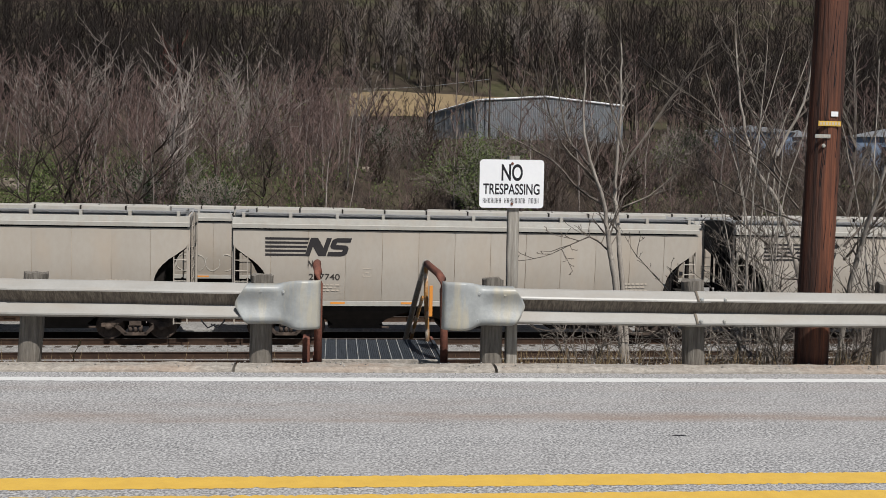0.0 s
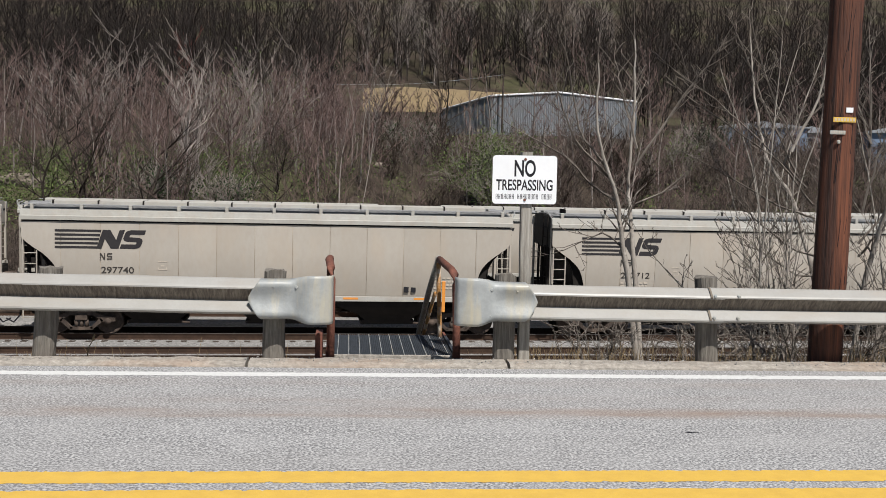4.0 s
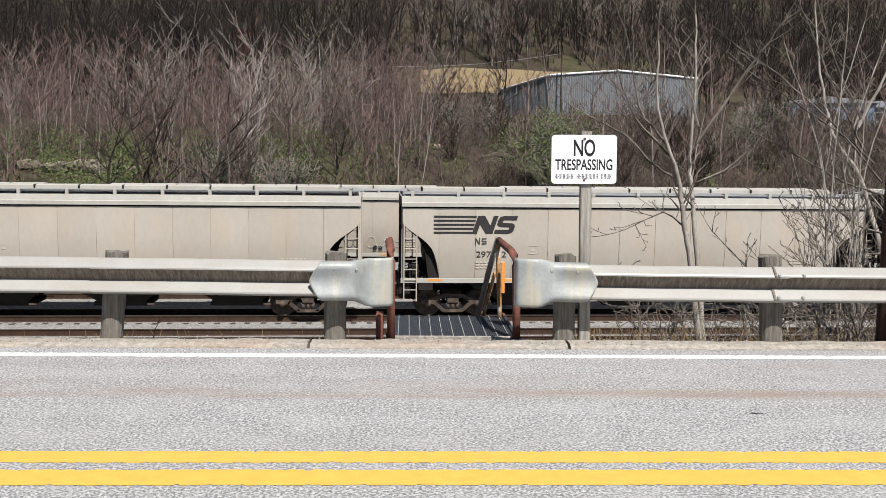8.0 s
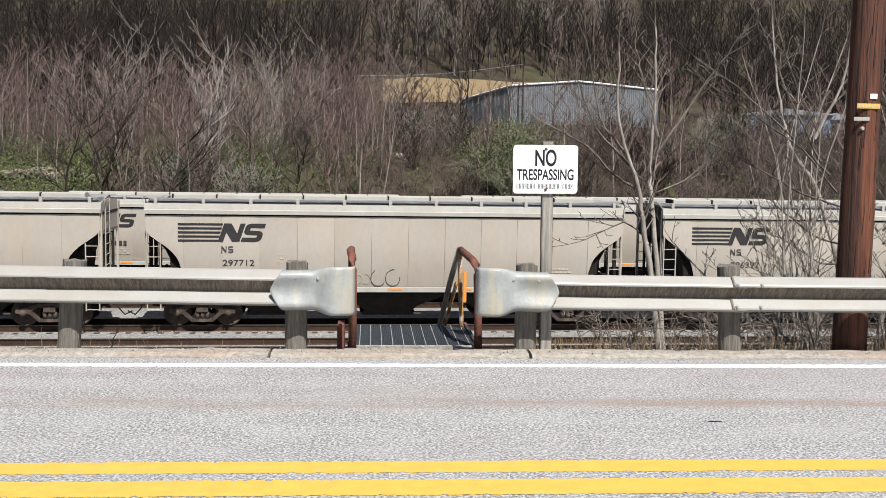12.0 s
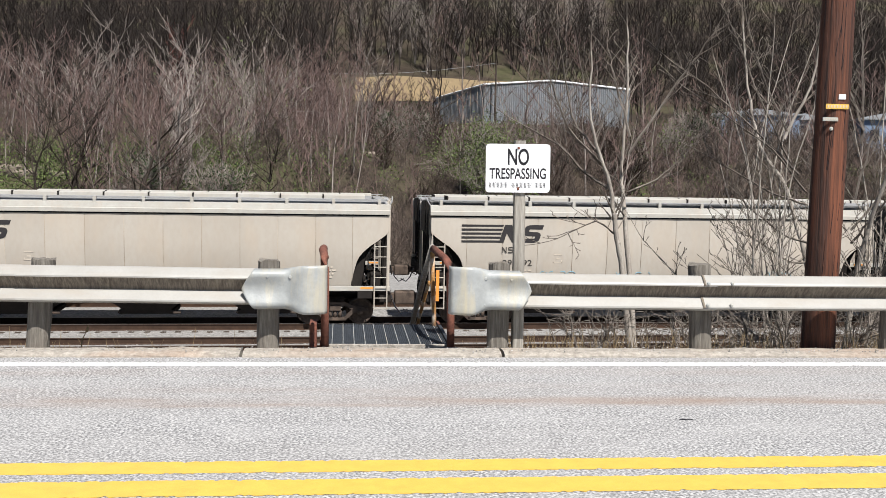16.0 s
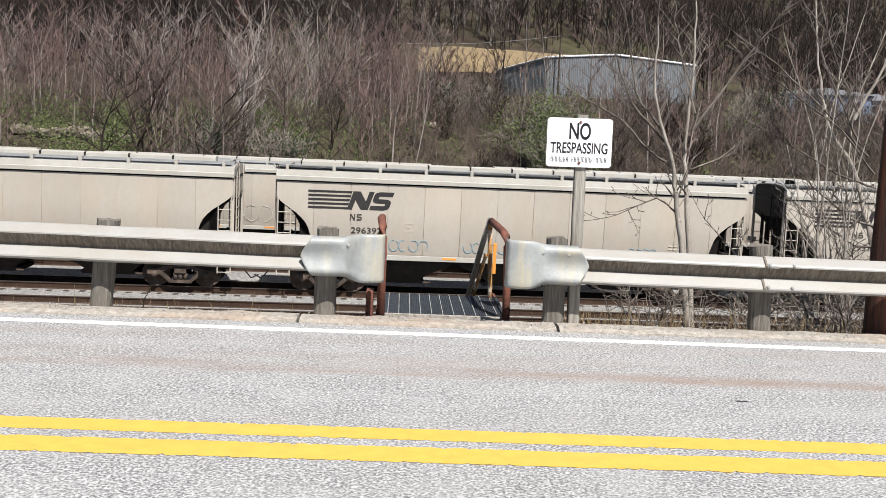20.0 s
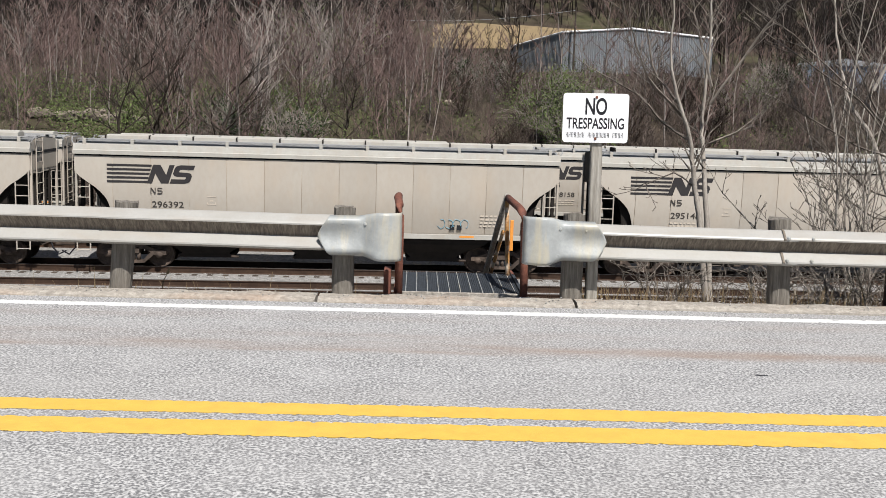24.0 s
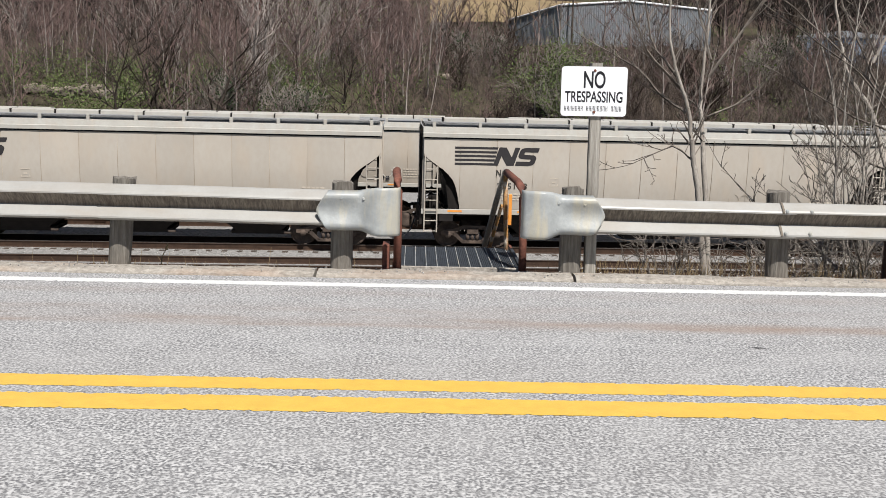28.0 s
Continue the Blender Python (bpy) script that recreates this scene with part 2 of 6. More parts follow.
def shared(name, mesh, parent, m=None):
    ob = new(name, mesh)
    ob.parent = parent
    if m is not None:
        ob.matrix_basis = m
    return ob


def thing(name, label, category, m=None, group="", kind=""):
    ob = new(name)
    if m is not None:
        ob.matrix_basis = m
    return tagged(ob, label, category, group, kind)


def box(bm, x0, x1, y0, y1, z0, z1, bevel=0.0, m=None):
    vs = [bm.verts.new((x, y, z)) for x in (x0, x1) for y in (y0, y1) for z in (z0, z1)]
    faces = [bm.faces.new([vs[i] for i in q]) for q in ((0, 1, 3, 2), (4, 6, 7, 5), (0, 4, 5, 1), (2, 3, 7, 6), (0, 2, 6, 4), (1, 5, 7, 3))]
    if m is not None:
        bmesh.ops.transform(bm, matrix=m, verts=vs)
    if bevel:
        bmesh.ops.bevel(bm, geom=list({e for f in faces for e in f.edges}), offset=bevel, segments=2, affect="EDGES", profile=0.5)
    return bm


def tube(bm, pts, r, sides=8, r1=None, cap=True):
    """A round bar through points, tapering from r to r1."""
    pts = [Vector(p) for p in pts]
    r1 = r if r1 is None else r1
    rings, n = [], len(pts)
    ref = Vector((0.13, 0.31, 0.94))
    for i, p in enumerate(pts):
        d = (pts[min(i + 1, n - 1)] - pts[max(i - 1, 0)]).normalized()
        a = d.cross(ref)
        if a.length < 0.05:
            a = d.cross(Vector((1, 0, 0)))
        a.normalize()
        b = d.cross(a)
        rr = r + (r1 - r) * i / max(n - 1, 1)
        rings.append([bm.verts.new(p + (a * math.cos(k * math.tau / sides) + b * math.sin(k * math.tau / sides)) * rr) for k in range(sides)])
    for lo, hi in zip(rings, rings[1:]):
        for k in range(sides):
            bm.faces.new((lo[k], lo[(k + 1) % sides], hi[(k + 1) % sides], hi[k]))
    if cap and sides > 2:
        bm.faces.new(rings[0][::-1])
        bm.faces.new(rings[-1])
    return bm


def prism(bm, outline, y0, y1, axis="y"):
    """An outline in (x, z) pulled from y0 to y1 (axis 'x': outline in (y, z), pulled along x)."""
    put = (lambda a, b, t: (a, t, b)) if axis == "y" else ((lambda a, b, t: (t, a, b)) if axis == "x" else (lambda a, b, t: (a, b, t)))
    lo = [bm.verts.new(put(a, b, y0)) for a, b in outline]
    hi = [bm.verts.new(put(a, b, y1)) for a, b in outline]
    n = len(outline)
    for i in range(n):
        bm.faces.new((lo[i], lo[(i + 1) % n], hi[(i + 1) % n], hi[i]))
    bm.faces.new(lo[::-1])
    bm.faces.new(hi)
    bmesh.ops.recalc_face_normals(bm, faces=bm.faces[-n - 2:])
    return bm


def sheet(bm, rows):
    """A skin over rows of points."""
    vs = [[bm.verts.new(p) for p in r] for r in rows]
    for a, b in zip(vs, vs[1:]):
        for i in range(len(a) - 1):
            bm.faces.new((a[i], a[i + 1], b[i + 1], b[i]))
    return bm


def lettering(text, size, mat, parent, m, name="lettering", depth=0.002, squeeze=1.0, bold=0.0):
    """Flat raised letters of the built-in font, centred on m."""
    cu = bpy.data.curves.new(name, "FONT")
    cu.offset = bold
    cu.body, cu.size, cu.extrude, cu.align_x, cu.align_y = text, size, depth, "CENTER", "CENTER"
    tmp = bpy.data.objects.new("tmp", cu)
    me = bpy.data.meshes.new_from_object(tmp)
    bpy.data.objects.remove(tmp)
    bpy.data.curves.remove(cu)
    me.transform(Matrix.Diagonal((squeeze, 1, 1, 1)))
    me.name = name
    me.materials.clear()
    me.materials.append(mat)
    ob = new(name, me)
    ob.parent = parent
    ob.matrix_basis = m
    return ob


RAIL = Matrix.Rotation(radians(2.5), 4, "Z")   # the railway runs at a slight angle to the road
RAIL_TOP = -4.38


def ground_height(x, y):
    """Height of the land: road bench, bank down to the yard, flat yard, then the hillside."""
    v = RAIL.inverted() @ Vector((x, y, 0))
    u, v = v.x, v.y
    if v < 27.5:
        a = max(0.0, min(1.0, (y - 8.75) / 10.5))
        z = -0.12 - (4.75) * (a * a * (3 - 2 * a)) if y > 8.6 else -0.12
    elif v < 62:
        z = -4.87
    else:
        d = v - 62
        z = -4.87 + 0.40 * d if d < 14 else (0.73 + 0.093 * (d - 14) if d < 110 else 9.66 + 0.37 * (d - 110) + 0.00022 * (d - 110) ** 2)
        z += min(d, 30) / 30 * (1.6 * noise.noise((u * 0.03, v * 0.03, 0.3)) + 0.5 * noise.noise((u * 0.13, v * 0.13, 3.3)))
    return z


# ---- land ----
LITTER = material("leaf_litter_ground", (0.066, 0.051, 0.039), 0.95, dark=(0.017, 0.013, 0.01), grain=0.35, amount=0.8, fine=3, bump=0.8, bump_scale=2,
                  stain=(0.1, 0.13, 0.04), stain_scale=0.09, stain_amount=0.25)


def build_ground():
    xs = sorted({-900, -600, -420, -300, *range(-220, 300, 8), 330, 450, 620, 900} | {x * 1.0 for x in range(-12, 22)})
    ys = sorted({-400, -150, -60, -20, 0, 7, 8.6, *[8.6 + 0.6 * k for k in range(1, 32)], *range(29, 60, 4), *range(60, 200, 4), *range(200, 420, 12), 450, 520, 620, 760, 950, 1200})
    bm = bmesh.new()
    sheet(bm, [[(x, y, ground_height(x, y) - (0.08 if y < 8.6 else 0)) for x in xs] for y in ys])
    g = part("ground", bm, LITTER, smooth=True)
    tagged(g, "brown leaf-littered land falling to the rail yard and rising as a hillside", "ground", kind="structure")


build_ground()


def build_yard():
    bm = bmesh.new()
    n = 40
    sheet(bm, [[(-90 + 6 * i, v, RAIL_TOP - (0.222 if 31.3 < v < 40.2 else 0.332 if 41.5 < v < 47 else 0.45)) for i in range(n)] for v in (26.6, 28, 30.6, 31.4, 35.6, 36, 40.1, 40.9, 41.7, 42.2, 46.9, 47.6, 50, 61.5, 64)])
    y = part("rail_yard_ground", bm, BALLAST)
    y.matrix_basis = RAIL
    tagged(y, "pale grey ballast and dusty gravel of the rail yard", "ballast", kind="structure")


build_yard()

# ---- road ----


def build_road():
    bm = bmesh.new()
    sheet(bm, [[(-90 + 5 * i, y, z) for i in range(37)] for y, z in ((-3.0, -0.05), (2.0, -0.01), (5.1, 0.0), (8.2, 0.0))])
    tagged(part("road", bm, ASPHALT), "worn grey asphalt two-lane road with coarse chippings", "road", kind="structure")
    bm = bmesh.new()
    sheet(bm, [[(-90, -30, -0.3), (90, -30, -0.3)], [(-90, -3.0, -0.054), (90, -3.0, -0.054)]])
    tagged(part("road_shoulder", bm, ASPHALT), "grey gravelly shoulder beside the road", "road shoulder", kind="structure")
    for name, y0, y1, mat, lab in (("edge_line", 7.84, 7.98, WHITE_PAINT, "solid white painted edge line on the asphalt"),
                                   ("centre_line", 5.18, 5.38, YELLOW_PAINT, "solid yellow painted centre line on the asphalt"),
                                   ("centre_line", 4.825, 5.065, YELLOW_PAINT, "solid yellow painted centre line on the asphalt")):
        bm = bmesh.new()
        rng = random.Random(int(y0 * 100))
        xs = [-60, -20] + [-9 + 0.022 * k for k in range(870)] + [25, 60]
        worn = lambda: rng.uniform(-0.006, 0.006) - (rng.uniform(0.0, 0.02) if rng.random() < 0.12 else 0)
        top = [(x, y1 + worn()) for x in xs]
        bot = [(x, y0 - worn()) for x in xs]
        sheet(bm, [[(x, y, 0.0015) for x, y in bot], [(x, y, 0.0015) for x, y in top]])
        tagged(part(name, bm, mat), lab, "road marking", kind="structure")


build_road()


def build_tar_spots():
    for x, y, w in ((2.14, 6.19, 0.05), (3.3, 7.95, 0.03)):
        bm = bmesh.new()
        rng = random.Random(int(x * 100))
        ring = [bm.verts.new((x + w * rng.uniform(0.6, 1.1) * math.cos(a * 0.7), y + w * 0.35 * rng.uniform(0.5, 1.1) * math.sin(a * 0.7), 0.002)) for a in range(9)]
        bm.faces.new(ring)
        tagged(part("tar_spot", bm, BLACK), "small dark tar spot on the asphalt", "road stain", kind="structure")


build_tar_spots()


def build_curb():
    """A low curb of cast lengths with open joints, each length a piece."""
    root = thing("curb", "low tan concrete curb with exposed gravel and rusty stains", "curb", kind="structure")
    rng = random.Random(4)
    joints = [-14.0, -9.6, -5.2, -0.78, 1.3, 5.7, 10.2, 15.0]
    for a, b in zip(joints, joints[1:]):
        bm = bmesh.new()
        n = int((b - a) / 0.16)
        rows = []
        for i in range(n + 1):
            x = a + 0.012 + (b - a - 0.024) * i / n
            w = lambda: rng.uniform(-0.007, 0.007)
            rows.append([(x, 8.17 + w(), -0.05), (x, 8.18 + w(), 0.012 + w()), (x, 8.24 + w(), 0.034 + w()), (x, 8.40, 0.034 + w()), (x, 8.50 + w() * 3, 0.02 + w()), (x, 8.62, -0.2)])
        sheet(bm, rows)
        bm.faces.new([v for v in bm.verts][:6])
        bm.faces.new([v for v in bm.verts][-6:][::-1])
        part("curb_length", bm, CURB, root)


build_curb()


def build_verge():
    """Gravel and grit behind the curb."""
    bm = bmesh.new()
    rng = random.Random(8)
    for _ in range(2600):
        x, y, s = rng.uniform(-9, 13), 8.12 + abs(rng.gauss(0.25, 0.28)), rng.uniform(0.004, 0.011)
        z = max(ground_height(x, y), 0.02 if 8.22 < y < 8.5 else -0.5) if y > 8.2 else 0.0
        m = Matrix.LocRotScale((x, y, z + s * 0.3 + (0.014 if 8.22 < y < 8.45 else 0)), Euler((rng.random() * 6, rng.random() * 6, 0)), (s, s * rng.uniform(0.6, 1), s * 0.7))
        box(bm, -0.5, 0.5, -0.5, 0.5, -0.5, 0.5, m=m)
    tagged(part("roadside_grit", bm, STONE), "loose tan and grey grit along the curb", "gravel", kind="stuff")


build_verge()


# ---- guard rail ----
W_PROFILE = [(0.058, 0.0), (0.010, 0.016), (0.001, 0.024), (0.002, 0.036), (0.064, 0.096), (0.078, 0.107), (0.081, 0.117), (0.077, 0.129),
             (0.012, 0.197), (0.001, 0.208), (0.0, 0.219), (0.008, 0.231), (0.064, 0.279), (0.083, 0.288)]


def w_beam(x0, x1, z0, z1, y=8.26, scale=1.0):
    bm = bmesh.new()
    n = max(2, int((x1 - x0) / 0.3))
    rows = []
    for i in range(n + 1):
        t = i / n
        wob = 0.0012 * math.sin(t * 9 + x0)
        rows.append([(x0 + (x1 - x0) * t, y + dy + wob, z0 + (z1 - z0) * t + (dz - 0.288) * scale + wob) for dy, dz in W_PROFILE])
    sheet(bm, [row + [(x, yy + 0.004, z) for x, yy, z in reversed(row)] + row[:1] for row in rows])
    bmesh.ops.remove_doubles(bm, verts=bm.verts[:], dist=0.0004)
    # upper valley slope takes the groove colour: rust streaks plus painted-in shade
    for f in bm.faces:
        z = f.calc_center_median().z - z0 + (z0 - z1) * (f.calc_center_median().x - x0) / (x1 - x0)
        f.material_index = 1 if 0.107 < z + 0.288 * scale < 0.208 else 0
    bmesh.ops.recalc_face_normals(bm, faces=bm.faces[:])
    return bm


def end_cap(x0, x1, z):
    """A bullnose end shoe: a pointed lap over the beam, a necked ribbed face, then a tall rounded nose turned back."""
    bm = bmesh.new()
    rows, n, m = [], 30, 16
    sgn = 1 if x1 > x0 else -1

    def ease(t, a, b):
        k = max(0.0, min(1.0, (t - a) / (b - a)))
        return k * k * (3 - 2 * k)

    for i in range(n + 1):
        t = i / n
        flare = ease(t, 0.50, 0.80)
        bulge = 0.045 * math.sin(math.pi * max(0.0, min(1.0, (t - 0.58) / 0.46)))
        row = []
        for j in range(m + 1):
            e = j / m * 2 - 1
            x = x0 + (x1 - x0) * t + sgn * 0.10 * abs(e) ** 1.4 * (1 - t) ** 4
            rib = 0.020 * math.cos(e * math.pi * 1.02) * (1 - ease(t, 0.35, 0.7))
            hem = 0.06 * (max(0.0, abs(e) - 0.78) / 0.22) ** 1.5 * (1 - 0.85 * flare)
            y = 8.238 + rib + hem - bulge + 0.012 * ease(t, 0.2, 0.45) * (1 - flare)
            half = 0.158 + 0.036 * flare if e > 0 else 0.158 + 0.034 * flare
            row.append((x, y, z - 0.16 + e * half))
        rows.append(row)
    last = rows[-1]
    for a in (0.4, 0.8, 1.2, 1.6):
        rows.append([(p[0] + sgn * 0.035 * math.sin(a), p[1] + 0.09 * (1 - math.cos(a)), p[2]) for p in last])
    sheet(bm, rows)
    bmesh.ops.recalc_face_normals(bm, faces=bm.faces[:])
    bmesh.ops.solidify(bm, geom=bm.faces[:], thickness=0.005)
    return bm


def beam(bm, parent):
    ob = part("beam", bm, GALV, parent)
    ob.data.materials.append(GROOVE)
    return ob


def bolt(x, y, z, r=0.017):
    bm = bmesh.new()
    bmesh.ops.create_cone(bm, cap_ends=True, segments=10, radius1=r, radius2=r * 0.55, depth=0.014, matrix=Matrix.Translation((x, y, z)) @ Matrix.Rotation(radians(90), 4, "X"))
    return bm


def wood_post(parent, x, lean, seed, h=0.735, w=0.18, y=8.405):
    rng = random.Random(seed)
    bm = bmesh.new()
    rows = []
    for i in range(9):
        z = -0.5 + (h + 0.5) * i / 8
        ring = []
        for k in range(14):
            a = k * math.tau / 14
            rx, ry = w / 2 * (1 + rng.uniform(-0.03, 0.03)), 0.085 * (1 + rng.uniform(-0.03, 0.03))
            ca, sa = math.cos(a), math.sin(a)
            ring.append((x + lean * (0.3 - z) + rx * math.copysign(abs(ca) ** 0.8, ca), y + 0.09 + ry * math.copysign(abs(sa) ** 0.8, sa), z + (rng.uniform(-0.02, 0.012) if i == 8 else 0)))
        rows.append(ring + [ring[0]])
    sheet(bm, rows)
    bmesh.ops.remove_doubles(bm, verts=bm.verts[:], dist=0.0005)
    top = [v for v in bm.verts if v.co.z > h - 0.03]
    bmesh.ops.contextual_create(bm, geom=top)
    bmesh.ops.recalc_face_normals(bm, faces=bm.faces[:])
    return part("post", bm, GREY_WOOD, parent, "grey weathered round wooden post")


def block(parent, x, z):
    bm = bmesh.new()
    box(bm, x - 0.075, x + 0.075, 8.345, 8.42, z - 0.25, z - 0.03, 0.008)
    part("block", bm, GREY_WOOD, parent)


def build_guard_rails():
    left = thing("guard_rail", "weathered galvanised W-beam guard rail on wooden posts ending at steps", "guard rail", group="roadside guard rails")
    for i, x0 in enumerate((-13.9, -10.1, -6.3)):
        beam(w_beam(x0, x0 + 3.83, 0.705, 0.70, 8.256 + 0.006 * (i % 2)), left)
    beam(w_beam(-2.50, -0.66, 0.70, 0.688, 8.251), left)
    cap = part("end_cap", end_cap(-0.78, -0.15, 0.690), GALV_CAP, left, "bluish flared end cap of galvanised steel", True)
    for bx, bz in ((-0.58, 0.635), (-0.40, 0.63), (-0.58, 0.42)):
        part("bolt", bolt(bx, 8.232, bz), GALV_CAP, cap)
    for i, (x, lean) in enumerate(((-9.9, 0.0), (-8.0, 0.02), (-6.1, -0.02), (-4.25, 0.03), (-2.385, -0.085), (-0.588, -0.01))):
        wood_post(left, x, lean, i)
        block(left, x, 0.68)
    right = thing("guard_rail", "weathered galvanised W-beam guard rail with rusty splice running past a pole", "guard rail", group="roadside guard rails")
    beam(w_beam(1.32, 3.08, 0.668, 0.655, 8.256), right)
    for x0 in (2.97, 6.7, 10.5):
        beam(w_beam(x0, x0 + 3.83, 0.662 - (x0 - 2.97) * 0.003, 0.655 - (x0 - 2.97) * 0.003, 8.252), right)
    cap = part("end_cap", end_cap(1.53, 0.90, 0.690), GALV_CAP, right, "bluish flared end cap of galvanised steel", True)
    for bx, bz in ((1.15, 0.63), (1.36, 0.625), (1.14, 0.415)):
        part("bolt", bolt(bx, 8.232, bz), GALV_CAP, cap)
    splice = part("splice_edge", w_beam(2.962, 2.980, 0.664, 0.664, 8.2495), GROOVE, right, "rusty lapped splice edge")
    for bx, bz in ((3.0, 0.6), (3.2, 0.6), (3.0, 0.42), (3.2, 0.42)):
        part("bolt", bolt(bx, 8.25, bz), GALV_CAP, right)
    for i, (x, lean) in enumerate(((1.298, 0.0), (3.02, 0.05), (4.72, 0.0), (6.6, 0.02), (8.4, -0.02), (10.3, 0.0), (12.1, 0.0))):
        wood_post(right, x, lean, 20 + i)
        block(right, x, 0.66)


build_guard_rails()


# ---- sign on its post ----
def build_sign():
    s = thing("warning_sign", "white no trespassing sign on a split grey wooden post", "sign")
    bm = bmesh.new()
    rng = random.Random(3)
    rows = []
    for i in range(12):
        z = -0.4 + 2.14 * i / 11
        ring = [(1.445 + 0.045 * sx * (1 + rng.uniform(-0.05, 0.05)) + 0.012 * (1.7 - z), 8.50 + 0.04 * sy, z) for sx, sy in ((-1, -0.85), (-0.85, -1), (0.85, -1), (1, -0.85), (1, 0.85), (0.85, 1), (-0.85, 1), (-1, 0.85))]
        rows.append(ring + [ring[0]])
    sheet(bm, rows)
    bmesh.ops.remove_doubles(bm, verts=bm.verts[:], dist=0.0005)
    bmesh.ops.contextual_create(bm, geom=[v for v in bm.verts if v.co.z > 1.73])
    bmesh.ops.recalc_face_normals(bm, faces=bm.faces[:])
    part("sign_post", bm, PALE_WOOD, s, "grey split wooden post")
    m = Matrix.Translation((1.424, 8.440, 1.514)) @ Matrix.Rotation(radians(-0.5), 4, "Y") @ Matrix.Rotation(radians(90), 4, "X")
    w, h, r = 0.265, 0.197, 0.028
    out = []
    for cx, cy, a0 in ((w - r, h - r, 0), (-w + r, h - r, 90), (-w + r, -h + r, 180), (w - r, -h + r, 270)):
        out += [(cx + r * math.cos(radians(a0 + a)), cy + r * math.sin(radians(a0 + a))) for a in (0, 22, 45, 68, 90)]
    bm = bmesh.new()
    prism(bm, out, -0.002, 0.002, "z")
    plate = part("sign_plate", bm, SIGN_WHITE, s, "white sheet metal plate with rounded corners")
    plate.matrix_basis = m
    up = lambda x, y: Matrix.Translation((x, y, 0.0028))
    lettering("NO", 0.185, BLACK, plate, up(0.0, 0.085), squeeze=0.62, bold=0.004, depth=0.0004)
    lettering("TRESPASSING", 0.122, BLACK, plate, up(0.0, -0.048), squeeze=0.64, bold=0.0022, depth=0.0004)
    # a line of owner's lettering as plain strokes, word by word
    x = -0.236
    for word in (7, 8, 4):
        bm = bmesh.new()
        for _ in range(word):
            box(bm, x, x + 0.0042, -0.158, -0.116, 0.002, 0.003)
            box(bm, x + 0.0105, x + 0.0147, -0.158, -0.116, 0.002, 0.003)
            zz = random.choice((-0.12, -0.139, -0.158))
            box(bm, x + 0.003, x + 0.0105, zz, zz + 0.004, 0.002, 0.0029)
            x += 0.0222
        x += 0.0225
        part("lettering", bm, BLACK, plate, "small illegible word")
    for y in (0.165, -0.165):
        bm = bmesh.new()
        bmesh.ops.create_cone(bm, cap_ends=True, segments=10, radius1=0.012, radius2=0.008, depth=0.01, matrix=Matrix.Translation((0.003, y, 0.007)))
        part("bolt", bm, RUST, plate)


build_sign()


